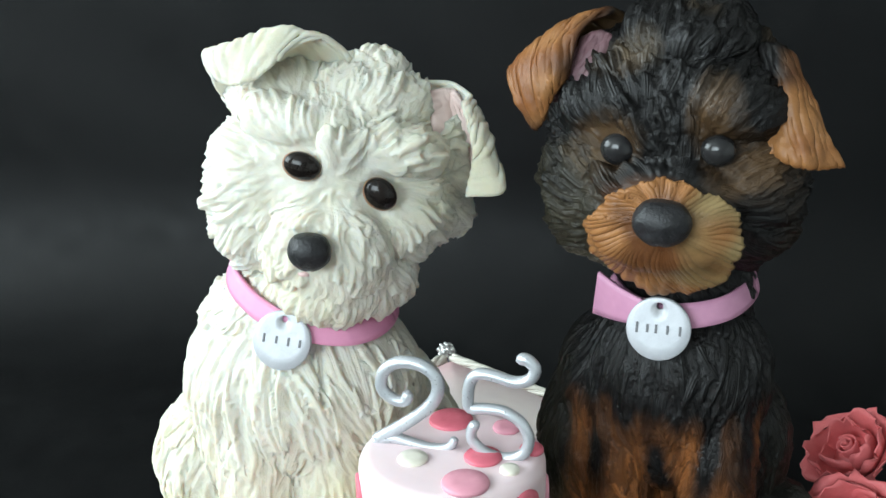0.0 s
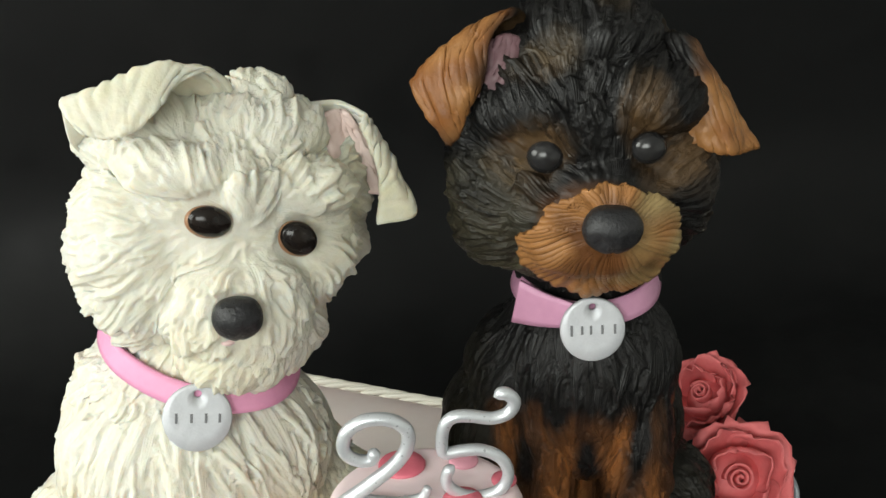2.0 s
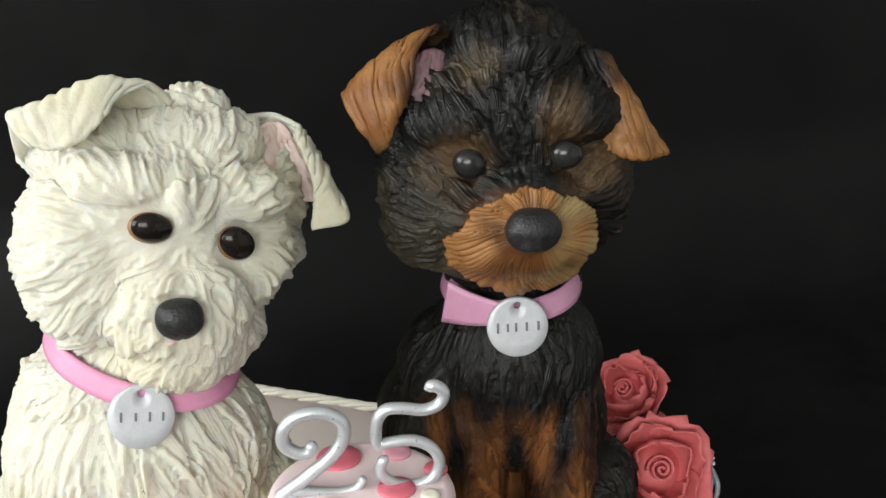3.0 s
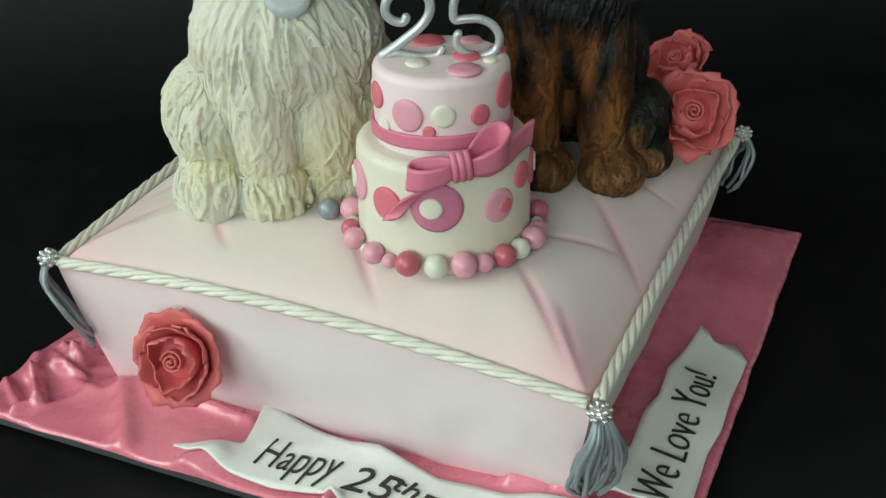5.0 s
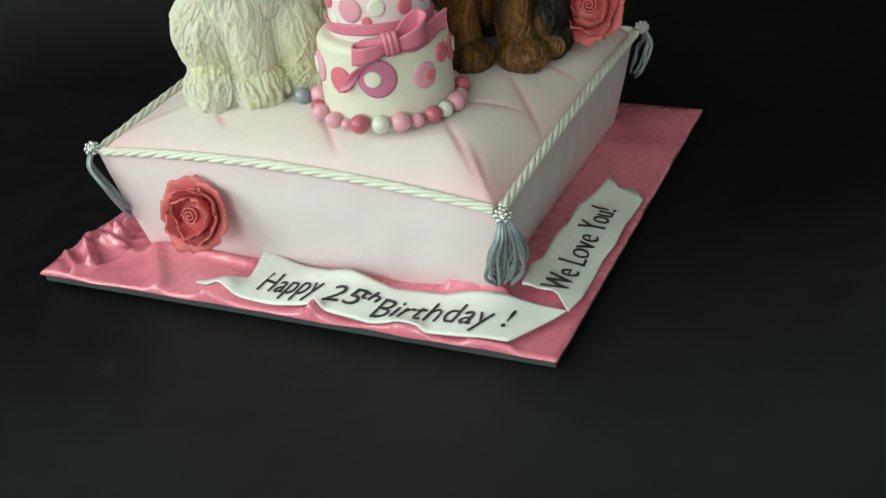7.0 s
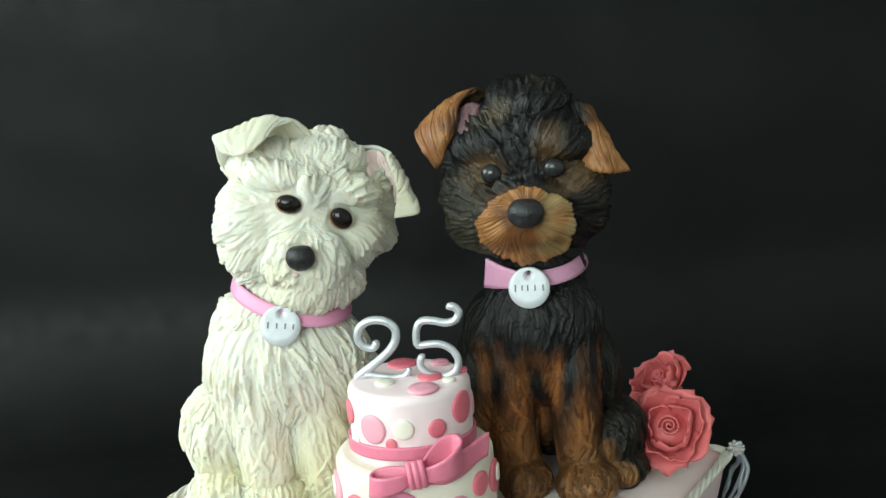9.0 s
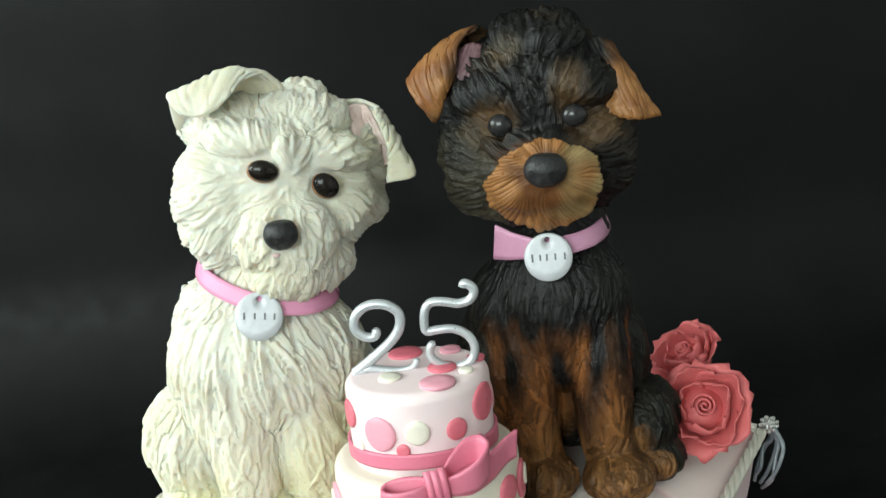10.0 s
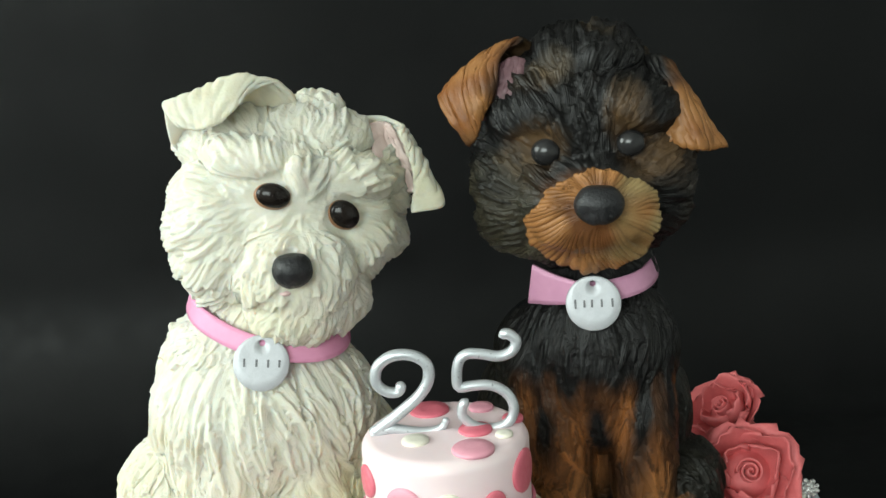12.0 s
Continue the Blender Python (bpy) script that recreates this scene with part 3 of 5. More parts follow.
# twisted rope piping along the four top edges
def rope_strand(a, b, arch, phase, out):
    length = math.dist(a, b)
    turns = length / 0.056
    path = []
    for q in np.linspace(0.012, 0.988, int(turns * 20)):
        p = np.array(a) + (np.array(b) - np.array(a)) * q
        p[2] += arch * (1 - (2 * q - 1) ** 2)
        d = (np.array(b) - np.array(a)) / length
        side = np.cross(d, (0, 0, 1))
        ang = 2 * math.pi * turns * q + phase + 0.25 * wob((q * 9, phase, length), 2.0)
        path.append(p + 0.0024 * math.cos(ang) * side + 0.0020 * math.sin(ang) * np.array((0, 0, 1.0)))
    return tube(path, lambda q: 0.0021 + 0.0003 * wob((q * 30, phase, 1), 1.5), 8)


for (k1, k2, arch) in (("a", "b", 0.011), ("b", "c", 0.004), ("c", "d", 0.003), ("d", "a", 0.004)):
    a, b = np.array(CORNERS[k1]), np.array(CORNERS[k2])
    mid = (a + b) / 2
    rope = thing("rope_trim", Matrix.Translation(a), "ivory twisted fondant rope along the pillow edge", "rope", group="ropes round the pillow")
    for ph in (0.0, math.pi / 2, math.pi, 1.5 * math.pi):
        v, f = rope_strand(a - a, b - a, arch, ph, None)
        part("strand", make_mesh("strand", v, f, M_ROPE), rope)

# silver tassels hanging from the corners
def tassel(corner, outward, reach, sag, lean, seed, count=20):
    rng = random.Random(seed)
    c = np.array(corner)
    t = thing("tassel", Matrix.Translation(c), "silver-grey fondant tassel hanging from a pillow corner", "tassel", group="tassels on the pillow corners")
    part("knot", ball_mesh("knot", 0.0056, M_SILVER_BEAD, 2, (1, 1, 0.9)), t, "silver knot")
    for k in range(26):
        a, zz = k * 2.39996, 1 - 2 * (k + 0.5) / 26
        rr = math.sqrt(1 - zz * zz) * 0.0060
        ob = part("bead", ball_mesh("bead", 0.0014 + 0.0006 * rng.random(), M_SILVER_BEAD, 2), t)
        ob.location = (rr * math.cos(a), rr * math.sin(a), 0.0052 * zz)
    o = np.array((outward[0], outward[1], 0.0)) / math.hypot(*outward)
    s = np.cross(o, (0, 0, 1))
    for k in range(count):
        spread = 2 * ((k * 0.618 + 0.5 * rng.random() / count) % 1) - 1
        dep = rng.uniform(0.1, 1)
        drop = sag * rng.uniform(0.80, 1.04)
        w1, w2 = rng.uniform(-0.0035, 0.0035), rng.uniform(-0.004, 0.004)
        p = [o * 0.002 + s * 0.003 * spread + np.array((0, 0, -0.002)),
             o * (0.005 * dep + 0.003) + s * (0.0085 * spread) + np.array((0, 0, -0.014)),
             o * (0.6 * reach * dep + 0.005 * dep + 0.002) + s * (0.0150 * spread + w1) + np.array((0.4 * lean[0], 0.4 * lean[1], -0.5 * drop)),
             o * (reach * dep + 0.005 * dep) + s * (0.0150 * spread + w2) + np.array((0.8 * lean[0], 0.8 * lean[1], -0.8 * drop)),
             o * (reach * dep) + s * (0.0085 * spread - 0.5 * w2) + np.array((lean[0], lean[1], -drop))]
        v, f = tube(spline(p, 14), lambda q: 0.0019 * (1 - 0.25 * q), 7)
        part("strand", make_mesh("strand", v, f, M_SILVER_GREY), t)


tassel((0.1855, -0.1825, 0.101), (1, -1), 0.004, 0.061, (-0.006, 0.006), 1, 36)
tassel((-0.1845, -0.181, 0.117), (-1, -1), 0.003, 0.068, (0.014, 0.012), 2, 9)
tassel((0.187, 0.185, 0.112), (1, 1), 0.002, 0.050, (-0.008, -0.004), 3, 5)
tassel((-0.186, 0.183, 0.132), (-1, 1), 0.006, 0.06, (0.004, -0.004), 4, 16)


# ---------------------------------------------------------------- banners with writing
def text_mesh(name, words, size, shear=0.18, extrude=0.0006, offset=0.0):
    cu = bpy.data.curves.new(name, "FONT")
    cu.body, cu.size, cu.shear, cu.extrude, cu.offset = words, size, shear, extrude, offset
    cu.resolution_u = 4
    ob = new(name, cu)
    me = bpy.data.meshes.new_from_object(ob.evaluated_get(bpy.context.evaluated_depsgraph_get()))
    bpy.data.objects.remove(ob)
    bpy.data.curves.remove(cu)
    return me


def polyline(points, n):
    """n points evenly spaced along a chain, its corners kept."""
    P = np.array(points, dtype=float)
    d = np.concatenate([[0], np.cumsum(np.linalg.norm(np.diff(P, axis=0), axis=1))])
    t = np.linspace(0, d[-1], n)
    return np.stack([np.interp(t, d, P[:, k_]) for k_ in range(P.shape[1])], axis=1)


def banner(name, low, high, height, label, ends=None):
    n, m_ = 90, 14
    L, R = polyline(low, n), polyline(high, n)
    g = np.zeros((n, m_, 3))
    for i in range(n):
        for j in range(m_):
            x, y = L[i] + (R[i] - L[i]) * j / (m_ - 1)
            g[i, j] = (x, y, height(x, y))
    if ends:
        # torn far end
        for j in range(m_):
            g[-1, j, 1] += np.interp(j / (m_ - 1), np.linspace(0, 1, len(ends)), ends)
    b = thing(name, Matrix.Identity(4), label, "banner")
    v, f = sheet(g, 0.0018)
    part("strip", make_mesh("strip", v, f, M_BANNER), b)
    return b


def front_at(x, y):
    s, w = (x + 0.079) / 0.306, min(1.0, max(0.0, (y + 0.222) / 0.056))
    return max(cover_height(x, y) + 0.0022, 0.0182 + 0.004 * w + 0.0016 * math.sin(2 * math.pi * (2.6 * s + 0.15)) + 0.003 * max(0, (w - 0.6) / 0.4) ** 2 * (1 + math.sin(19 * s)) + 0.003 * max(0.0, (0.12 - s) / 0.12) ** 2)


def right_at(x, y):
    s, w = (y + 0.153) / 0.19, min(1.0, max(0.0, (0.2325 - x) / 0.042))
    return max(cover_height(x, y) + 0.0022, 0.0185 + 0.003 * w + 0.0016 * math.sin(2 * math.pi * (1.6 * s + 0.4)) + 0.004 * max(0, (w - 0.7) / 0.3) ** 2)


b1 = banner("banner", [(-0.079, -0.216), (-0.062, -0.215), (-0.034, -0.220), (-0.004, -0.221), (0.025, -0.217), (0.054, -0.223), (0.083, -0.225), (0.114, -0.223), (0.132, -0.2258), (0.158, -0.2255), (0.198, -0.220), (0.226, -0.177)],
            [(-0.077, -0.214), (-0.040, -0.196), (-0.044, -0.160), (-0.010, -0.165), (0.024, -0.172), (0.043, -0.171), (0.066, -0.176), (0.087, -0.180), (0.108, -0.177), (0.131, -0.178), (0.147, -0.174), (0.180, -0.170), (0.2275, -0.175)],
            front_at, "white fondant banner with black birthday greeting on the board")
b2 = banner("banner", [(0.2285, -0.174), (0.232, -0.153), (0.2315, -0.135), (0.2305, -0.108), (0.230, -0.092), (0.2335, -0.068), (0.232, -0.033), (0.2328, -0.005), (0.233, 0.016)],
            [(0.2265, -0.172), (0.213, -0.153), (0.206, -0.148), (0.185, -0.156), (0.180, -0.121), (0.186, -0.111), (0.185, -0.076), (0.1895, -0.055), (0.187, -0.023), (0.191, 0.002), (0.195, 0.038)],
            right_at, "white fondant banner with black loving message on the board", (0.0, 0.006, 0.008, 0.001, -0.003, 0.004, 0.003))


def write(parent, words, size, length, place, height, name="writing", offset=-0.0003, shear=0.2):
    """Letters laid on a banner, fitted to a length; place(x, y) gives the spot of a letter's point."""
    me = text_mesh(name, words, size, offset=offset, shear=shear)
    xs = [vert.co.x for vert in me.vertices]
    x0, k_ = min(xs), length / (max(xs) - min(xs))
    for vert in me.vertices:
        lx, ly = vert.co.x - x0, vert.co.y
        lx += 0.0011 * wob((lx, ly, size), 75.0, length * 40)
        ly += 0.0016 * wob((lx * 0.6, ly * 0.5, size), 75.0, length * 70 + 3)
        x, y = place(lx * k_, ly)
        s_up = vert.co.z
        vert.co = (x, y, height(x, y) + 0.0017 + s_up)
    me.materials.clear()
    me.materials.append(M_INK)
    return part(name, me, parent, "black brushed lettering")


def line_front(x0, y0, slope=0.0, arch=0.0, length=1.0):
    return lambda x, y: (x0 + x, y0 + y + slope * x + arch * math.sin(math.pi * x / length))


write(b1, "Happy", 0.037, 0.054, line_front(-0.0255, -0.2095, 0.07), front_at, offset=-0.0006)
write(b1, "25", 0.030, 0.033, line_front(0.0365, -0.2105, 0.0), front_at, offset=-0.0004)
write(b1, "th", 0.0165, 0.016, line_front(0.0665, -0.200, -0.12), front_at, offset=-0.0001)
write(b1, "Birthday", 0.035, 0.095, line_front(0.0835, -0.2195, 0.10), front_at, offset=-0.0006)
write(b1, "!", 0.032, 0.006, line_front(0.187, -0.2085, 0.0), front_at, offset=-0.0005)
write(b2, "We Love You!", 0.033, 0.136, lambda x, y: (0.2195 - y - 0.0 * x, -0.149 + x), right_at, offset=-0.0005, shear=0.1)



# ---------------------------------------------------------------- roses
def petal(width, height, cup, curl, seed, rows=9, cols=9):
    """A petal standing on z = 0, hollow side towards +y."""
    g = np.zeros((rows, cols, 3))
    for i in range(rows):
        t = i / (rows - 1)
        wide = width * (0.35 + 0.65 * math.sin(math.pi * min(1, 0.15 + 0.62 * t)) ** 0.8) * (1 - 0.12 * t ** 6)
        for j in range(cols):
            s = 2 * j / (cols - 1) - 1
            a = s * cup
            x = wide * math.sin(a) / max(0.3, math.sin(cup)) * 0.5
            y = -0.5 * wide * (math.cos(a) - math.cos(cup)) * 1.1
            z = height * t * (1 - 0.16 * s * s * t) + height * (0.24 * t ** 3 * max(0.0, 1 - abs(s - 0.5 * wob((seed, 2.0, 1.0), 1.3)) * 1.3) ** 2 + 0.17 * t * wob((s * 1.6, t, seed), 1.9))
            y += -height * 0.45 * curl * t ** 3 - height * 0.10 * t
            y += 0.24 * height * t * t * wob((s * 1.7, t, seed + 3), 1.9) - 0.16 * height * curl * t ** 4 * s * s
            z -= height * 0.22 * curl * max(0, t - 0.55) ** 2 * 4
            g[i, j] = (x, y, z)
    return g


def rose(m, size, label, seed, group):
    """Bud and three whorls of petals that open outwards; size is the radius."""
    rng = random.Random(seed)
    r = thing("rose", m, label, "rose", group=group)
    # bud: a coil
    path = []
    for k in range(60):
        a = k / 59 * 5.0 * math.pi
        rad = size * (0.02 + 0.017 * a)
        path.append((rad * math.cos(a), rad * math.sin(a)))
    g = np.array([[(x, y, size * (0.12 + t * (0.72 - 0.10 * k / 59))) for t in np.linspace(0, 1, 6)] for k, (x, y) in enumerate(path)])
    for k in range(60):
        g[k, -1, :2] *= 1.07
    v, f = sheet(g, size * 0.035)
    part("bud", make_mesh("bud", v, f, M_ROSE), r, "tightly coiled bud")
    heart = part("heart", ball_mesh("heart", size * 0.58, M_ROSE, 3, (1, 1, 0.62)), r)
    heart.location = (0, 0, size * 0.16)
    whorls = [(3, 0.28, 1.05, 0.78, 1.25, 0.08, 0.05), (4, 0.44, 1.42, 0.86, 1.05, 0.40, 0.02), (5, 0.62, 1.62, 0.86, 0.78, 0.85, -0.05)]
    for w, (count, rad, wid, hei, cup, curl, zz) in enumerate(whorls):
        for k in range(count):
            a = 2 * math.pi * (k + 0.35 * w) / count + rng.uniform(-0.15, 0.15)
            gg = petal(size * wid * rng.uniform(0.92, 1.08), size * hei * rng.uniform(0.92, 1.06), cup, curl * rng.uniform(0.8, 1.2), seed + w * 7 + k)
            v, f = sheet(gg, size * np.linspace(0.06, 0.028, 9)[:, None] * np.ones((1, 9)))
            me = make_mesh("petal", v, f, M_ROSE)
            ob = part("petal", me, r)
            ob.matrix_basis = Matrix.Rotation(a, 4, "Z") @ Matrix.Translation((0, -size * rad * 0.55, size * (0.12 + zz))) @ pose(0, 0, 0, 6 + 9 * w, 0, 0)


def facing(centre, axis, size):
    c, a = Vector(centre), Vector(axis).normalized()
    return look(c - a * size * 0.45, c - a)


rose(facing((-0.0810, -0.197, 0.0750), (0.15, -1.0, 0.35), 0.0252), 0.0252, "coral pink sugar rose against the pillow's front side", 11, "sugar roses")
rose(facing((0.1640, 0.094, 0.1620), (0.35, -0.8, 0.55), 0.0272), 0.0272, "coral pink sugar rose lying on the pillow's corner", 23, "sugar roses")
rose(facing((0.1395, 0.146, 0.1785), (-0.35, -0.55, 0.8), 0.0225), 0.0225, "coral pink sugar rose propped above another rose", 37, "sugar roses")

# ---------------------------------------------------------------- small two-tier cake with spots, ribbon and beads
CZ = 0.138
MC = Matrix.Translation((0.052, -0.084, CZ)) @ Matrix.Rotation(radians(24.0), 4, "Z")
mini = thing("tiered_cake", MC, "small two-tier pink and cream polka-dot cake on the pillow", "cake")


def tier_profile(r, z0, z1, round_=0.006, taper=0.0):
    p = [(r * 0.98, z0), (r, z0 + 0.002)]
    p += [(r - taper * q, z0 + (z1 - round_ - z0) * q) for q in (0.25, 0.5, 0.75)]
    p += [(r - taper - round_ * (1 - math.cos(a)), z1 - round_ + round_ * math.sin(a)) for a in np.linspace(0, math.pi / 2, 7)]
    p += [((r - taper - round_) * q, z1 + 0.0006 * (1 - q)) for q in (0.8, 0.5, 0.2, 0.02)]
    return p


R1, H1, R2, H2 = 0.0535, 0.066, 0.0405, 0.1130
v, f = lathe(tier_profile(R1, -0.004, H1, 0.007, 0.001))
v = [np.array(p) * (1 + 0.006 * wob(p, 30), 1 + 0.006 * wob(p, 30), 1) for p in v]
part("lower_tier", make_mesh("lower_tier", v, f, M_CAKE_CREAM), mini, "cream fondant tier")
v, f = lathe(tier_profile(R2, H1 - 0.001, H2, 0.006, 0.0))
v = [np.array(p) * (1 + 0.006 * wob(p, 34, 4), 1 + 0.006 * wob(p, 34, 4), 1) for p in v]
part("upper_tier", make_mesh("upper_tier", v, f, M_CAKE_PINK), mini, "pale pink fondant tier")


def side_dot(theta, z, r, base_r, mat, thick=0.0016, lift=0.0):
    """A flat round spot bent on to the side of a tier; theta 0 is the front."""
    rings, steps = 5, 28
    verts, faces = [], []
    prof = [(0.0, thick), (0.6, thick), (0.88, thick * 0.95), (1.0, thick * 0.55), (1.0, -0.0006)]
    for q, hgt in prof:
        for k in range(steps):
            a = 2 * math.pi * k / steps
            th = radians(theta - 90) + q * r * math.cos(a) / base_r
            rad = base_r + hgt + lift
            verts.append((rad * math.cos(th), rad * math.sin(th), z + q * r * math.sin(a)))
    for i in range(len(prof) - 1):
        for k in range(steps):
            k2 = (k + 1) % steps
            faces.append((i * steps + k, (i + 1) * steps + k, (i + 1) * steps + k2, i * steps + k2))
    part("spot", make_mesh("spot", verts, faces, mat), mini)


def top_dot(x, y, r, z, mat):
    v, f = lathe([(r, -0.0005), (r, 0.0008), (r * 0.93, 0.0016), (r * 0.4, 0.0017), (0.0003, 0.0017)], 28)
    ob = part("spot", make_mesh("spot", v, f, mat), mini)
    ob.location = (x, y, z)


for th, z, r, mat in ((-28.7, 0.0915, 0.0098, M_DOT_PINK), (1.6, 0.0925, 0.0068, M_DOT_CREAM), (-10.4, 0.0828, 0.0038, M_DOT_HOT), (32.5, 0.0905, 0.0062, M_DOT_HOT),
                      (-66, 0.097, 0.008, M_DOT_HOT), (-55, 0.0805, 0.0055, M_DOT_CREAM), (64, 0.0985, 0.0105, M_DOT_HOT), (52, 0.0775, 0.0050, M_DOT_PINK),
                      (110, 0.09, 0.009, M_DOT_PINK), (150, 0.098, 0.008, M_DOT_HOT), (-105, 0.09, 0.009, M_DOT_CREAM), (-150, 0.095, 0.009, M_DOT_PINK)):
    side_dot(th, z - 0.0005, r, R2, mat)
for th, z, r, mat in ((-4.4, 0.0385, 0.0155, M_DOT_MAUVE), (-38.6, 0.036, 0.0105, M_DOT_HOT), (37.3, 0.034, 0.0105, M_DOT_PINK), (59.7, 0.046, 0.0082, M_DOT_HOT),
                      (84, 0.042, 0.011, M_DOT_HOT), (-72, 0.040, 0.0125, M_DOT_PINK), (120, 0.04, 0.01, M_DOT_PINK), (170, 0.04, 0.011, M_DOT_HOT), (-120, 0.035, 0.011, M_DOT_MAUVE)):
    side_dot(th, z + 0.0025, r, R1 - 0.0004, mat)
side_dot(-7.5, 0.041, 0.0066, R1 - 0.0004, M_DOT_CREAM, 0.0016, 0.0014)
side_dot(41.0, 0.036, 0.0045, R1 - 0.0004, M_DOT_HOT, 0.0014, 0.0014)
side_dot(88, 0.0455, 0.006, R1 - 0.0004, M_DOT_CREAM, 0.0014, 0.0014)
side_dot(-78, 0.0425, 0.0070, R1 - 0.0004, M_DOT_CREAM, 0.0014, 0.0014)
for x, y, r, mat in ((-0.0135, -0.0125, 0.0066, M_DOT_CREAM), (0.0135, -0.0255, 0.0100, M_DOT_PINK), (-0.0075, 0.0245, 0.0100, M_DOT_HOT), (0.0185, 0.024, 0.0062, M_DOT_PINK),
                     (0.0150, -0.0035, 0.0082, M_DOT_HOT), (0.0285, -0.0110, 0.0042, M_DOT_CREAM), (0.0335, 0.0080, 0.0052, M_DOT_HOT)):
    top_dot(x, y, r, H2 + 0.0002, mat)

# ribbon round the foot of the upper tier, with a bow
def strip_path(points, widths, thick, n=40, cross=7, bow=0.0):
    """A flexible ribbon: points (x, y, z), its width direction per point, and widths."""
    P = spline([p[0] for p in points], n)
    D = spline([p[1] for p in points], n)
    W = np.interp(np.linspace(0, 1, n), np.linspace(0, 1, len(widths)), widths)
    g = np.zeros((n, cross, 3))
    for i in range(n):
        d = D[i] / np.linalg.norm(D[i])
        for j in range(cross):
            s = j / (cross - 1) - 0.5
            g[i, j] = P[i] + d * W[i] * s
    return sheet(g, thick)


def on_tier(theta, z, r):
    a = radians(theta - 90)
    return (r * math.cos(a), r * math.sin(a), z)


UP = (0, 0, 1)
pts = [(on_tier(th, 0.0735 + 0.0025 * math.cos(radians(th)), R2 + 0.0012), UP) for th in range(-180, 181, 20)]
v, f = strip_path(pts, [0.0085] * 3, 0.0016, 90)
part("ribbon", make_mesh("ribbon", v, f, M_RIBBON), mini, "deep pink ribbon band")
k = on_tier
# band falling from the knot round the shoulder of the lower tier
v, f = strip_path([(k(12, 0.066, 0.0555), UP), (k(28, 0.0665, 0.0555), UP), (k(44, 0.0690, 0.0545), (0.1, 0, 1)), (k(58, 0.0725, 0.0545), (0.1, 0, 1)), (k(66, 0.0740, 0.0570), (0.1, 0.1, 1))], [0.009, 0.016, 0.0165, 0.015, 0.0155], 0.0018)
part("tail", make_mesh("tail", v, f, M_RIBBON), mini)
# loops: ribbon standing on edge, out along the tier, round, and back in front
v, f = strip_path([(k(13, 0.0705, 0.0560), (0.0, 0.1, 1)), (k(20, 0.0755, 0.0530), (0.0, 0.2, 1)), (k(29, 0.0800, 0.0515), (0.1, 0.3, 1)), (k(37, 0.0800, 0.0540), (0.1, 0.2, 1)), (k(38, 0.0770, 0.0600), (0.1, 0.0, 1)),
                   (k(30, 0.0735, 0.0645), (0.1, -0.1, 1)), (k(21, 0.0705, 0.0635), (0.1, -0.1, 1)), (k(13, 0.0690, 0.0600), (0.0, 0.0, 1))], [0.008, 0.012, 0.016, 0.018, 0.0185, 0.0175, 0.013, 0.008], 0.0017, 70)
part("bow_loop", make_mesh("bow_loop", v, f, M_RIBBON), mini)
v, f = strip_path([(k(7, 0.0690, 0.0565), (0.0, 0.1, 1)), (k(0, 0.0690, 0.0545), (0, 0.2, 1)), (k(-10, 0.0675, 0.0545), (0, 0.2, 1)), (k(-18, 0.0645, 0.0570), (0.1, 0.1, 1)), (k(-18, 0.0625, 0.0620), (0.1, 0.0, 1)),
                   (k(-10, 0.0635, 0.0650), (0.1, -0.1, 1)), (k(0, 0.0660, 0.0635), (0.0, -0.1, 1)), (k(7, 0.0685, 0.0600), (0, 0, 1))], [0.007, 0.009, 0.011, 0.013, 0.014, 0.0135, 0.011, 0.007], 0.0017, 70)
part("bow_loop", make_mesh("bow_loop", v, f, M_RIBBON), mini)
# tail down over the lower tier, its end curling up
v, f = strip_path([(k(7, 0.0665, 0.0585), (0.8, 0.1, 0.6)), (k(-2, 0.0610, 0.0610), (0.75, 0.1, 0.65)), (k(-13, 0.0545, 0.0605), (0.8, -0.1, 0.5)), (k(-22, 0.0450, 0.0562), (0.85, -0.2, 0.4)), (k(-29, 0.0365, 0.0562), (0.85, -0.3, 0.3)), (k(-31.5, 0.0325, 0.0585), (0.85, -0.3, 0.3))], [0.008, 0.012, 0.0140, 0.0135, 0.0125, 0.011], 0.0017)
part("tail", make_mesh("tail", v, f, M_RIBBON), mini)
# knot: a short pleated band wrapped over the middle
g = []
for q in np.linspace(-1, 1, 15):
    r_, z_ = 0.0575 + 0.0070 * math.cos(q * 1.35), 0.0695 + 0.0088 * math.sin(q * 1.45)
    g.append([on_tier(10.0 + 5.4 * w_ * (1 - 0.10 * (1 - q * q)) - 1.2 * q, z_ + 0.0006 * w_, r_ + 0.0010 * math.cos(w_ * 8.5) - 0.0012 * w_ * w_) for w_ in np.linspace(-1, 1, 13)])
v, f = sheet(np.array(g), 0.0016)
part("knot", make_mesh("knot", v, f, M_RIBBON), mini, "pleated knot of the bow")

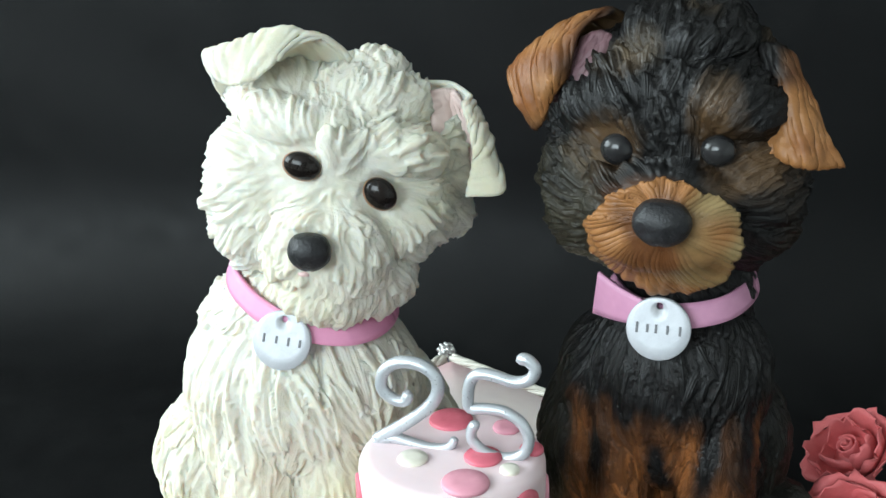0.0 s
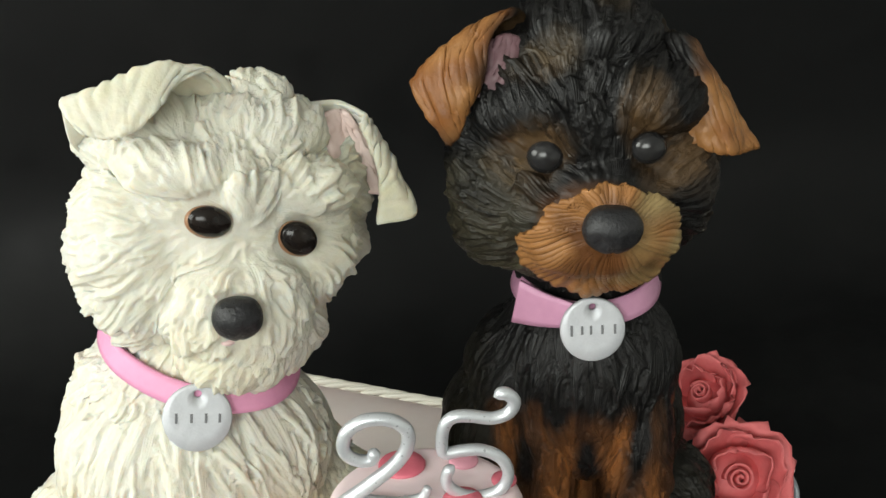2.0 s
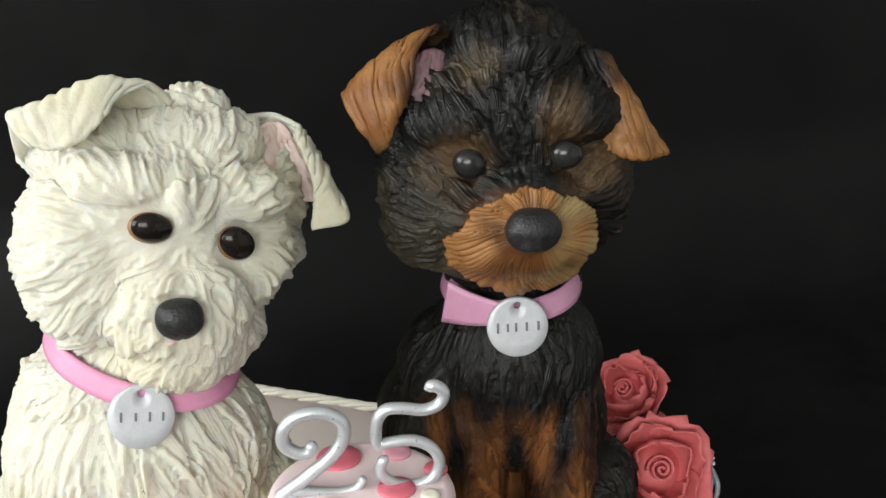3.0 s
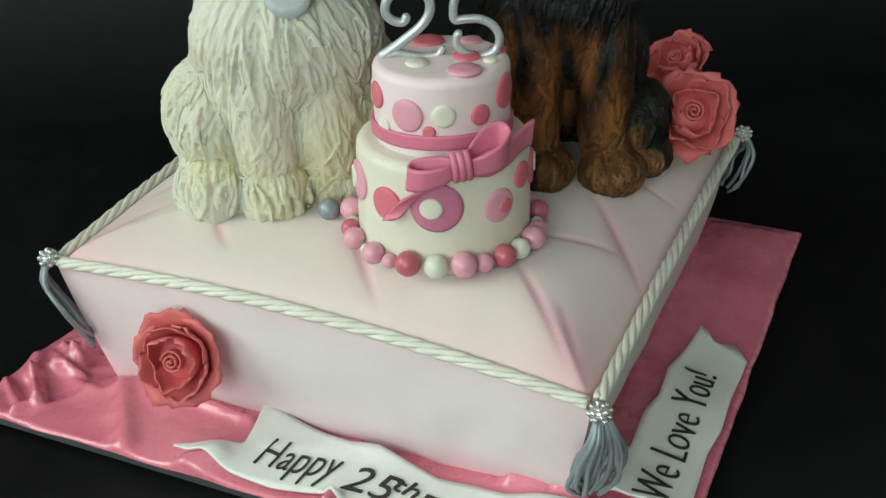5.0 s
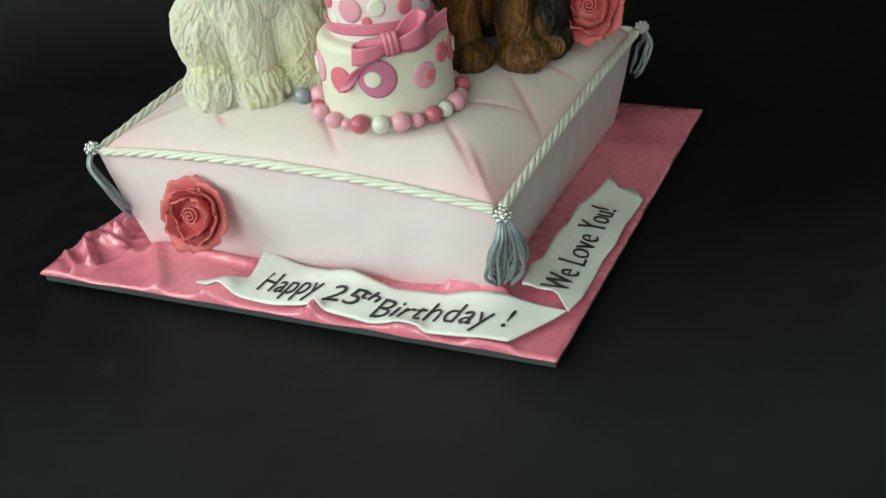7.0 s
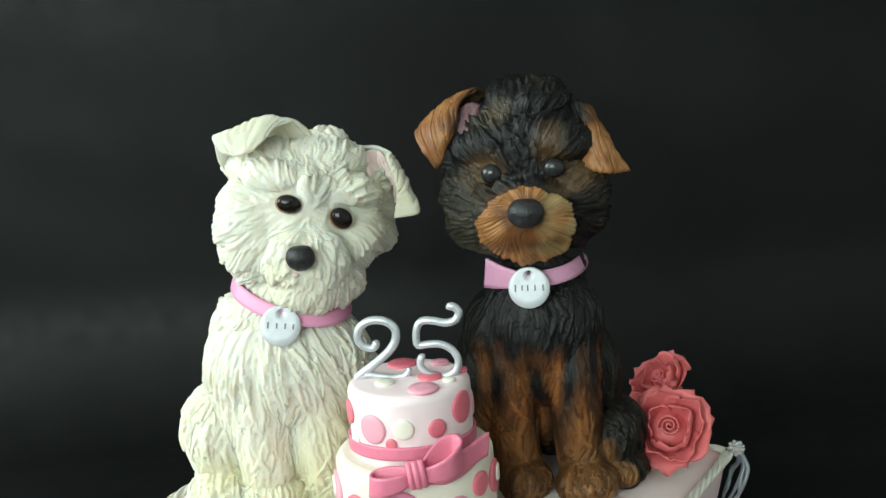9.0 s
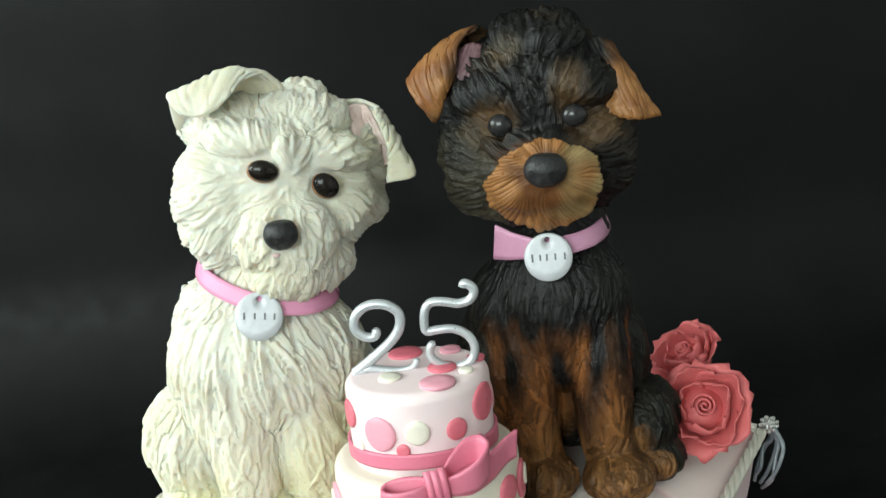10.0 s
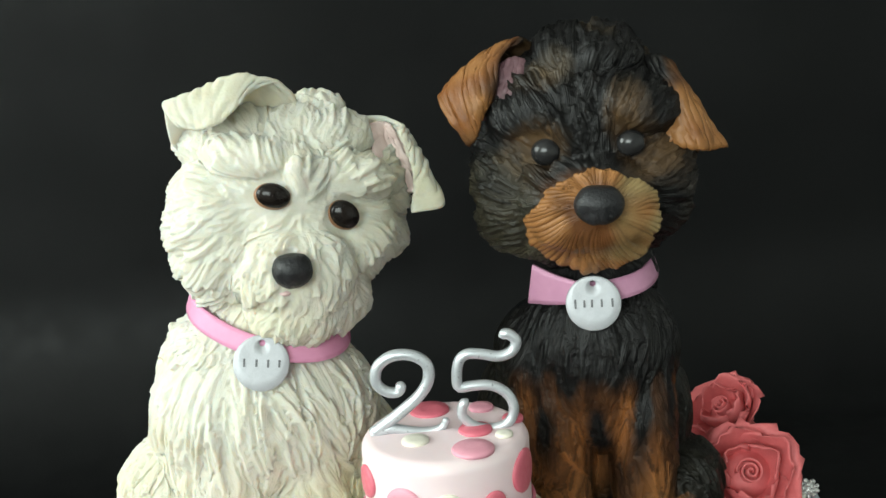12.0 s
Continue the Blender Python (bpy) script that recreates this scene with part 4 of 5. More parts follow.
# beads round the foot, each of its own size and colour
rng = random.Random(5)
th = -176.0
order = [M_BEAD_PINK, M_BEAD_ROSE, M_BEAD_PINK, M_BEAD_PEARL, M_BEAD_PINK, M_BEAD_ROSE, M_BEAD_PEARL, M_BEAD_PINK]
seen_beads = [(-104, 0.0080, M_BEAD_PINK), (-92, 0.0046, M_BEAD_PEARL), (-82, 0.0062, M_BEAD_ROSE), (-68, 0.0070, M_BEAD_PINK), (-57.5, 0.0036, M_BEAD_PEARL), (-46, 0.0068, M_BEAD_PINK), (-35, 0.0046, M_BEAD_PINK),
              (-21, 0.0078, M_BEAD_ROSE), (-5, 0.0072, M_BEAD_PEARL), (10.5, 0.0078, M_BEAD_PINK), (23.5, 0.0056, M_BEAD_PINK), (36.5, 0.0070, M_BEAD_ROSE), (49.5, 0.0064, M_BEAD_PEARL),
              (63.0, 0.0076, M_BEAD_PINK), (76.0, 0.0060, M_BEAD_PINK), (86.0, 0.0046, M_BEAD_PEARL)]
a = 92.0
while a < 236.0:
    r = rng.choice((0.0046, 0.006, 0.007, 0.0076))
    seen_beads.append((a + math.degrees(r / 0.060), r, rng.choice(order)))
    a += math.degrees(2 * r / 0.0605)
for th, r, mat in seen_beads:
    ob = part("bead", ball_mesh("bead", r, mat, 3), mini)
    ob.location = on_tier(th, r * 0.96 - 0.0010, R1 + r * 0.86)

# one silver ball beside the beads
sb = tagged(new("silver_ball", ball_mesh("silver_ball", 0.0072, M_SILVER_GREY, 3)), "small silver-grey sugar ball beside the bead border", "ball")
sb.location = (MC @ Vector(on_tier(-104.5, 0.0, 0.0765)))[:2] + (CZ + 0.0045,)

# ---------------------------------------------------------------- the two silver numerals
def numeral(name, strokes, label, pins, lean=0.0):
    t = thing(name, MC @ Matrix.Translation((0, 0, H2)), label, "number topper", group="number toppers")
    for pts, r0, r1 in strokes:
        path = spline([(x, lean * z, z) for x, z in pts], 70)
        v, f = tube(path, lambda q: (r0 + (r1 - r0) * q) * (min(1, q / 0.03) ** 0.5 if q < 0.03 else 1) * (min(1, (1 - q) / 0.03) ** 0.5 + 0.02 if q > 0.97 else 1), 14, up=(0, 1, 0))
        part("stroke", make_mesh("stroke", v, f, M_SILVER), t)
    for x, z in pins:
        v, f = tube([(x, 0.0008, z), (x, 0.0008, -0.012)], 0.0004, 6)
        part("pin", make_mesh("pin", v, f, M_SILVER), t, "thin metal pin")
    return t


Z25 = CZ + H2


def s25(points):
    return [(x, z - Z25 - 0.0028) for x, z in points]


two = numeral("number_two", [
    (s25([(-0.0185, 0.2800), (-0.0205, 0.2748), (-0.0262, 0.2752), (-0.0308, 0.2800), (-0.0295, 0.2878), (-0.0225, 0.2928), (-0.0130, 0.2926), (-0.0062, 0.2878), (-0.0058, 0.2800), (-0.0105, 0.2725), (-0.0205, 0.2640), (-0.0300, 0.2572), (-0.0355, 0.2535)]), 0.0026, 0.0030),
    (s25([(-0.0358, 0.2535), (-0.0315, 0.2548), (-0.0255, 0.2560), (-0.0170, 0.2545), (-0.0085, 0.2535), (-0.0010, 0.2552), (0.0020, 0.2600)]), 0.0030, 0.0018)],
    "silver painted curly figure 2 standing on the cake", [(-0.030, 0.003), (-0.008, 0.002)])
numeral("number_five", [
    (s25([(0.0285, 0.2992), (0.0330, 0.3005), (0.0368, 0.2965), (0.0345, 0.2915), (0.0280, 0.2895), (0.0200, 0.2912), (0.0130, 0.2915), (0.0092, 0.2880), (0.0078, 0.2810), (0.0085, 0.2752), (0.0150, 0.2755), (0.0235, 0.2752), (0.0310, 0.2708), (0.0342, 0.2632), (0.0315, 0.2562), (0.0240, 0.2532), (0.0155, 0.2545), (0.0095, 0.2598), (0.0095, 0.2655), (0.0125, 0.2690)]), 0.0027, 0.0024)],
    "silver painted curly figure 5 standing on the cake", [(0.0310, 0.004), (0.018, 0.002)])

# ---------------------------------------------------------------- the two dog figures
from mathutils.bvhtree import BVHTree
from mathutils.kdtree import KDTree


def blob_body(blobs, voxel, smooth):
    """One closed skin over overlapping ellipsoids (u, v, z, ru, rv, rz, lean)."""
    bm = bmesh.new()
    for b in blobs:
        u, v_, z, ru, rv, rz = b[:6]
        lean = b[6] if len(b) > 6 else 0
        bmesh.ops.create_icosphere(bm, subdivisions=4, radius=1.0, matrix=Matrix.Translation((u, -v_, z)) @ Matrix.Rotation(radians(lean), 4, "Y") @ Matrix.Diagonal((ru, rv, rz, 1)))
    me = from_bm("lump", bm, M_WHITE_FUR)
    ob = new("lump", me)
    md = ob.modifiers.new("remesh", "REMESH")
    md.mode, md.voxel_size = "VOXEL", voxel
    sm = ob.modifiers.new("smooth", "SMOOTH")
    sm.factor, sm.iterations = 0.5, smooth
    out = bpy.data.meshes.new_from_object(ob.evaluated_get(bpy.context.evaluated_depsgraph_get()))
    bpy.data.objects.remove(ob)
    n = len(out.vertices)
    co = np.zeros(n * 3)
    out.vertices.foreach_get("co", co)
    V = co.reshape(-1, 3)
    nn = np.zeros(n * 3)
    out.vertices.foreach_get("normal", nn)
    F = [tuple(p.vertices) for p in out.polygons]
    bpy.data.meshes.remove(out)
    return V, nn.reshape(-1, 3), F


class Figure:
    """Collects the pieces of one figure into a single mesh."""

    def __init__(self):
        self.v, self.f, self.i, self.c, self.n = [], [], [], [], 0

    def add(self, verts, faces, index, colours):
        verts = np.asarray(verts, dtype=float)
        if np.ndim(colours) == 1:
            colours = np.tile(np.asarray(colours, dtype=float), (len(verts), 1))
        colours = np.asarray(colours, dtype=float)
        if colours.shape[1] == 3:
            colours = np.hstack([colours, np.full((len(colours), 1), 0.5)])
        self.v.append(verts)
        self.c.append(np.asarray(colours))
        self.f.extend(tuple(int(q) + self.n for q in f) for f in faces)
        self.i.extend([index] * len(faces))
        self.n += len(verts)

    def mesh(self, name, mats):
        return make_mesh(name, np.vstack(self.v), self.f, mats, self.i, np.vstack(self.c))


def fur(fig, V, N, F, count, flow, shape, strand_shape, colour, seed, keep, spots, tones):
    """Combs the skin into overlapping tufts, then into single locks. flow(p, n): the way the hair lies; shape(p): length, width, height, grooves."""
    rng = np.random.default_rng(seed)
    tree = KDTree(len(V))
    for i, p in enumerate(V):
        tree.insert(p, i)
    tree.balance()
    best, fine, tone, comb = np.zeros(len(V)), np.zeros(len(V)), np.ones(len(V)), np.full(len(V), 0.5)
    lie = np.zeros((len(V), 3))

    def stamp(p, n, d, length, width):
        """Indices, places along and places across (in half widths, before any taper) of the skin under one tuft."""
        side = np.cross(n, d)
        idx = np.array([h[1] for h in tree.find_range(Vector(p + d * length * 0.5), 0.5 * math.hypot(length, width))], dtype=int)
        if not len(idx):
            return idx, None, None
        rel = V[idx] - p
        return idx, rel @ d / length, rel @ side / (width * 0.5)

    def level(d, n):
        d = d - n * d.dot(n)
        size = np.linalg.norm(d)
        return d / size if size > 1e-6 else None

    paws = np.nonzero((V[:, 2] < 0.165) & (V[:, 1] < 0.0))[0]
    for q in np.concatenate([rng.integers(0, len(V), count), rng.choice(paws, count // 6)]):
        p, n = V[q], N[q]
        if not keep(p, n):
            continue
        length, width, height, grooves = shape(p)
        length, height = length * rng.uniform(0.65, 1.3), height * rng.uniform(0.5, 1.4)
        k_ = rng.uniform(0.6, 1.4)
        width *= k_
        d = level(np.array(flow(p, n)), n)
        if d is None:
            continue
        d = level(d + np.cross(n, d) * (0.8 * wob(p, 34, seed) + rng.normal(0, 0.16)), n)
        idx, s, a = stamp(p, n, d, length, width)
        if not len(idx):
            continue
        a = a - (rng.normal(0, 0.10) * s * s * length + 0.0008 * np.sin(s * 6 + q)) / (width * 0.5)
        long_ = length > 2.4 * width
        a = a / (np.clip(1.0 - 0.8 * np.clip(s, 0, 1) ** 2, 0.15, 1) if long_ else 0.6 + 0.55 * s)
        cells = np.sort(rng.uniform(-0.95, 0.95, max(1, int(round(grooves * k_)))))
        deep = rng.uniform(0.45, 1.0, len(cells))
        wide = 0.50 / max(2.0, grooves * k_)
        lobes = rng.uniform(-0.24, 0.14, 8)
        s = s / (1 - 0.22 * a * a + np.interp(a, np.linspace(-1, 1, 8), lobes))
        ok = (s > 0) & (s < 1) & (np.abs(a) < 1) & (N[idx] @ n > 0.15)
        idx, s, a = idx[ok], s[ok], a[ok]
        furrow = np.max(deep[:, None] * np.exp(-((a[None] - cells[:, None]) / wide) ** 2), axis=0)
        rise = (0.45 + 0.55 * s) * np.clip((1 - s) / (0.45 if long_ else 0.10), 0, 1) ** 0.6
        h = height * (1 - a * a) ** 0.4 * rise * (1 - 0.72 * furrow)
        up = h > best[idx]
        idx = idx[up]
        best[idx], comb[idx], lie[idx] = h[up], 0.5 + 0.5 * a[up], d
        tone[idx] = rng.uniform(*tones)
    # single locks, following the tufts
    for q in rng.integers(0, len(V), count * 4):
        p, n = V[q], N[q]
        if not keep(p, n):
            continue
        d = lie[q] if lie[q].any() else np.array(flow(p, n))
        d = level(d, n)
        if d is None:
            continue
        d = level(d + np.cross(n, d) * rng.normal(0, 0.10), n)
        length, width, height = strand_shape(p)
        length, width, height = length * rng.uniform(0.6, 1.3), width * rng.uniform(0.7, 1.4), height * rng.uniform(0.5, 1.25)
        idx, s, a = stamp(p, n, d, length, width)
        if not len(idx):
            continue
        a = (a - rng.normal(0, 0.5) * s * s - 0.25 * np.sin(5 * s + q)) / np.clip(1.1 - 0.7 * np.clip(s, 0, 1) ** 2, 0.2, 1.1)
        ok = (s > 0) & (s < 1) & (np.abs(a) < 1) & (N[idx] @ n > 0.3)
        idx, s, a = idx[ok], s[ok], a[ok]
        h = height * (1 - a * a) ** 0.6 * np.clip(s / 0.2, 0, 1) * np.clip((1 - s) / 0.25, 0, 1) ** 0.7
        fine[idx] = np.maximum(fine[idx], h)
    best = np.maximum(best, 0.0008) + fine
    for u, v_, z, r in spots:
        best *= np.clip((np.linalg.norm(V - np.array((u, -v_, z)), axis=1) - r) / 0.004, 0.0, 1.0)
    P = V + N * best[:, None] + lie * (best * 0.7)[:, None]
    # the modelling tool leaves soft edges
    e = np.array([(f[k_], f[(k_ + 1) % len(f)]) for f in F for k_ in range(len(f))])
    deg = np.maximum(1, np.bincount(e[:, 0], minlength=len(V)))[:, None]
    mean = np.stack([np.bincount(e[:, 0], weights=P[e[:, 1], k_], minlength=len(V)) for k_ in range(3)], axis=1) / deg
    P = P * 0.5 + mean * 0.5
    cols = np.array([colour(p, None) for p in V]) * tone[:, None]
    fig.add(P, F, 0, np.hstack([cols, comb[:, None]]))


def orb(centre, radii, sub=3, turn=None):
    bm = bmesh.new()
    m = Matrix.Translation((centre[0], -centre[1], centre[2])) @ (turn or Matrix.Identity(4)) @ Matrix.Diagonal((radii[0], radii[1], radii[2], 1))
    bmesh.ops.create_icosphere(bm, subdivisions=sub, radius=1.0, matrix=m)
    v, f = [tuple(x.co) for x in bm.verts], [tuple(y.index for y in x.verts) for x in bm.faces]
    bm.free()
    return v, f


def dented(verts, centre, r):
    """A hand-modelled nose: flattened top, two nostrils, a cleft and uneven skin."""
    out = []
    for x, y, z in verts:
        du, dv, dz = (x - centre[0]) / r, (-y - centre[1]) / r, (z - centre[2]) / r
        k_ = 1 + 0.05 * wob((du, dv, dz), 1.6, r * 900)
        for sgn in (-1, 1):
            k_ -= 0.12 * math.exp(-((du - sgn * 0.42) ** 2 + (dz + 0.22) ** 2) / 0.035) * (dv > 0)
        k_ -= 0.07 * math.exp(-(du / 0.10) ** 2) * (dz < -0.1) * (dv > 0)
        dz = 0.70 + 0.5 * (dz - 0.70) if dz > 0.70 else dz
        out.append((centre[0] + du * k_ * r, -(centre[1] + dv * k_ * r), centre[2] + dz * k_ * r))
    return out


def loft(rows, n=30, m=48, thick=0.004, ridge=0.0, ridges=34, seed=0.0, rough=0.0009):
    """A smooth curved flap through rows of control points (u, v, z), with combed ridges running down it."""
    R = [spline([(p[0], -p[1], p[2]) for p in row], m) for row in rows]
    g = np.array([spline([R[i][j] for i in range(len(R))], n) for j in range(m)]).transpose(1, 0, 2)
    du, dv = np.gradient(g, axis=0), np.gradient(g, axis=1)
    nrm = np.cross(du, dv)
    nrm /= np.linalg.norm(nrm, axis=2)[..., None] + 1e-12
    for i in range(n):
        for j in range(m):
            t, q = j / (m - 1), i / (n - 1)
            k_ = ridge * math.sin(t * ridges + 5.0 * wob((q * 2, t * 2, seed), 2.0)) * (0.5 + 1.2 * wob((q, t * 5, seed + 2), 1.7)) + rough * wob((q * 4, t * 4, seed + 5), 2.0)
            g[i, j] += nrm[i, j] * k_
    # uneven, thinned rim
    th = np.full((n, m), thick)
    th[0, :] *= 0.5
    th[-1, :] *= 0.45
    th[:, 0] *= 0.5
    th[:, -1] *= 0.5
    for j in range(m):
        g[-1, j] += (g[-1, j] - g[-2, j]) * (0.8 * wob((j * 0.6, seed, 1), 1.0))
    return sheet(g, th)


PALE, CREAM, BLUSH = np.array((0.64, 0.622, 0.558)), np.array((0.63, 0.595, 0.41)), np.array((0.635, 0.565, 0.475))


def white_colour(p, n):
    c = PALE.copy()
    y = max(0.0, wob(p, 16, 2.0)) * 0.9
    c = c * (1 - y) + CREAM * y
    low = min(1.0, max(0.0, (0.23 - p[2]) / 0.07)) * min(1.0, 0.6 + 1.2 * wob(p, 30, 6.0))
    low = max(0.0, low)
    c = c * (1 - low) + CREAM * low
    b = max(0.0, wob(p, 13, 8.0)) * 0.5
    return c * (1 - b) + BLUSH * b


WHITE = [  # u, v, z, ru, rv, rz, lean
    (0.009, 0.002, 0.347, 0.0525, 0.044, 0.0455, 12), (-0.0195, 0.017, 0.338, 0.0290, 0.029, 0.039), (0.036, 0.008, 0.334, 0.0265, 0.030, 0.027), (0.018, 0.018, 0.306, 0.028, 0.028, 0.024),
    (0.012, 0.038, 0.320, 0.028, 0.023, 0.024), (0.011, 0.034, 0.302, 0.024, 0.022, 0.017), (0.000, 0.026, 0.3745, 0.025, 0.018, 0.010, 12), (0.040, 0.021, 0.3625, 0.021, 0.018, 0.010, 14), (0.020, 0.034, 0.360, 0.010, 0.0130, 0.018),
    (0.026, 0.002, 0.3805, 0.027, 0.027, 0.015, 14), (-0.014, 0.000, 0.3825, 0.027, 0.029, 0.016), (0.0290, 0.002, 0.3915, 0.0125, 0.012, 0.0085), (0.055, -0.002, 0.327, 0.013, 0.016, 0.012), (0.055, -0.006, 0.352, 0.015, 0.016, 0.024), (-0.014, -0.034, 0.186, 0.062, 0.048, 0.055),
    (-0.005, 0.009, 0.287, 0.0345, 0.031, 0.040), (-0.0135, 0.010, 0.240, 0.0550, 0.043, 0.050), (-0.0150, 0.008, 0.263, 0.0460, 0.033, 0.038), (-0.008, -0.010, 0.194, 0.062, 0.052, 0.062), (-0.033, 0.000, 0.208, 0.041, 0.044, 0.052),
    (-0.008, 0.014, 0.214, 0.036, 0.026, 0.044),
    (-0.064, 0.006, 0.188, 0.027, 0.033, 0.038), (-0.063, 0.012, 0.160, 0.022, 0.027, 0.030), (0.046, -0.002, 0.172, 0.026, 0.036, 0.042),
    (-0.030, 0.028, 0.198, 0.0205, 0.023, 0.068), (0.008, 0.023, 0.198, 0.0205, 0.023, 0.068), (-0.010, 0.006, 0.212, 0.034, 0.026, 0.044),
    (-0.029, 0.030, 0.146, 0.024, 0.024, 0.022), (0.010, 0.018, 0.147, 0.024, 0.023, 0.022), (-0.065, 0.025, 0.147, 0.023, 0.025, 0.024)]


def white_flow(p, n):
    z = p[2]
    if z > 0.288 or (z > 0.27 and p[1] < -0.04):
        c = Vector((0.020, -0.054, 0.349))
        d = Vector(p) - c
        d.normalize()
        back = min(1.0, max(0.0, (p[1] + 0.01) / 0.04))
        return d * (1 - back) + Vector((0, 0.3, -1)) * back + Vector((0, 0, -0.35 if z < 0.36 else 0.0))
    if z < 0.165 and p[1] < -0.015:
        return Vector((0.3 * p[0], -0.45, -1.0))
    return Vector((0.5 * p[0], 0.1 * p[1], -1.0))


def white_shape(p):
    if p[2] > 0.285:
        near_eye = min(math.dist(p, (0.004, -0.050, 0.360)), math.dist(p, (0.039, -0.043, 0.346)))
        near_nose = math.dist(p, (0.012, -0.066, 0.328))
        if near_eye < 0.014 or near_nose < 0.018:
            return 0.012, 0.0075, 0.0022, 3.0
        if near_nose < 0.036:
            return 0.017, 0.0095, 0.0028, 4.0
        return 0.0180, 0.0130, 0.0036, 5.0
    if p[2] < 0.162:
        return 0.024, 0.0090, 0.0046, 2.4
    return 0.044, 0.0090, 0.0044, 2.2


def white_strand(p):
    """Length, width and height of a single lock."""
    if p[2] > 0.285:
        return 0.0125, 0.0023, 0.0011
    return 0.030, 0.0033, 0.0020


def not_in(spots):
    return lambda p, n: all(math.dist(p, (u, -v_, z)) > r for u, v_, z, r in spots)


def white_dog():
    fig = Figure()
    V, N, F = blob_body(WHITE, 0.0008, 110)
    eyes = [(0.0055, 0.0475, 0.3600, 0.0105), (0.0390, 0.0410, 0.3465, 0.0100), (0.0130, 0.062, 0.327, 0.0095)]
    fur(fig, V, N, F, 5600, white_flow, white_shape, white_strand, white_colour, 3, not_in(eyes), [(u, v_, z, r - 0.002) for u, v_, z, r in eyes], (0.95, 1.05))
    for (u, v_, z, r), rad, turn_, squash in zip(eyes[:2], (0.0090, 0.0084), (14, 40), (0.74, 0.86)):
        tilt_ = Matrix.Rotation(radians(turn_), 4, "Y")
        # brown iris, and the dark pupil that covers most of it
        fig.add(*orb((u, v_ - 0.0010, z), (rad, rad * 0.50, rad * squash), 4, tilt_), 2, (1, 1, 1))
        fig.add(*orb((u + 0.0004, v_ - 0.0003, z + 0.0003), (rad * 0.96, rad * 0.485, rad * squash * 0.95), 4, tilt_), 1, (1, 1, 1))
    v, f = orb((0.0130, 0.0650, 0.327), (0.0098, 0.0078, 0.0092), 4)
    fig.add(dented(v, (0.0130, 0.0650, 0.327), 0.0100), f, 3, (1, 1, 1))
    fig.add(*orb((0.008, 0.0585, 0.3145), (0.0036, 0.004, 0.0018), 2), 5, (1, 1, 1))
    # ear folded forward over the crown
    v, f = loft([[(-0.042, 0.006, 0.3780), (-0.020, 0.004, 0.3870), (0.004, 0.002, 0.3930), (0.022, 0.004, 0.3930)],
                 [(-0.0445, 0.018, 0.3880), (-0.024, 0.016, 0.4000), (0.000, 0.012, 0.4060), (0.020, 0.010, 0.4020)],
                 [(-0.0440, 0.0265, 0.4055), (-0.026, 0.026, 0.4110), (-0.005, 0.023, 0.4165), (0.015, 0.017, 0.4095)],
                 [(-0.0440, 0.0300, 0.4050), (-0.027, 0.030, 0.4105), (-0.007, 0.027, 0.4160), (0.011, 0.021, 0.4125)],
                 [(-0.0415, 0.0335, 0.4010), (-0.027, 0.0355, 0.4020), (-0.012, 0.034, 0.4070), (0.003, 0.026, 0.4120)],
                 [(-0.0365, 0.0370, 0.3955), (-0.026, 0.0395, 0.3940), (-0.0150, 0.0390, 0.3975), (-0.006, 0.032, 0.4060)]], ridge=0.0007, ridges=64, seed=1, thick=0.0022, rough=0.0010)
    fig.add(v, f, 0, np.array([white_colour(p, None) for p in v]))
    # ear hanging out to the side, showing its pink hollow
    v, f = loft([[(0.054, 0.006, 0.386), (0.057, 0.009, 0.368), (0.062, 0.010, 0.347)], [(0.061, -0.001, 0.386), (0.066, -0.002, 0.369), (0.069, 0.000, 0.347)],
                 [(0.067, -0.001, 0.384), (0.074, -0.001, 0.369), (0.079, 0.002, 0.347)]], thick=0.003, ridge=0.0002, seed=3)
    fig.add(v, f, 4, (1, 1, 1))
    v, f = loft([[(0.047, -0.004, 0.389), (0.052, -0.008, 0.369), (0.058, -0.008, 0.351)], [(0.062, -0.006, 0.3880), (0.068, -0.008, 0.371), (0.074, -0.006, 0.348)],
                 [(0.0715, 0.000, 0.3835), (0.0795, 0.001, 0.3700), (0.0860, 0.005, 0.350)], [(0.0720, 0.005, 0.3825), (0.0790, 0.010, 0.3660), (0.0905, 0.016, 0.3415)],
                 [(0.0700, 0.007, 0.3815), (0.0760, 0.013, 0.3600), (0.0735, 0.019, 0.3400)]], ridge=0.0009, ridges=52, seed=4, thick=0.0026)
    fig.add(v, f, 0, np.array([white_colour(p, None) for p in v]))
    return fig.mesh("white_dog_figure", [M_WHITE_FUR, M_EYE, M_EYE_RIM, M_NOSE, M_EAR_PINK, M_TONGUE])


MW = Matrix.Translation((-0.0588, -0.0469, 0.004)) @ Matrix.Rotation(radians(29.0), 4, "Z")
wd = new("dog_figure", white_dog())
wd.matrix_world = MW
tagged(wd, "shaggy white sculpted dog figure sitting on the pillow", "figurine")

BLACK, TAN, BROWN, OLIVE, RUST, BEIGE = np.array((0.0055, 0.0053, 0.0055)), np.array((0.30, 0.138, 0.048)), np.array((0.085, 0.049, 0.022)), np.array((0.062, 0.055, 0.035)), np.array((0.20, 0.075, 0.022)), np.array((0.31, 0.225, 0.105))


def mixc(a, b, t):
    t = min(1.0, max(0.0, t))
    return a * (1 - t) + b * t


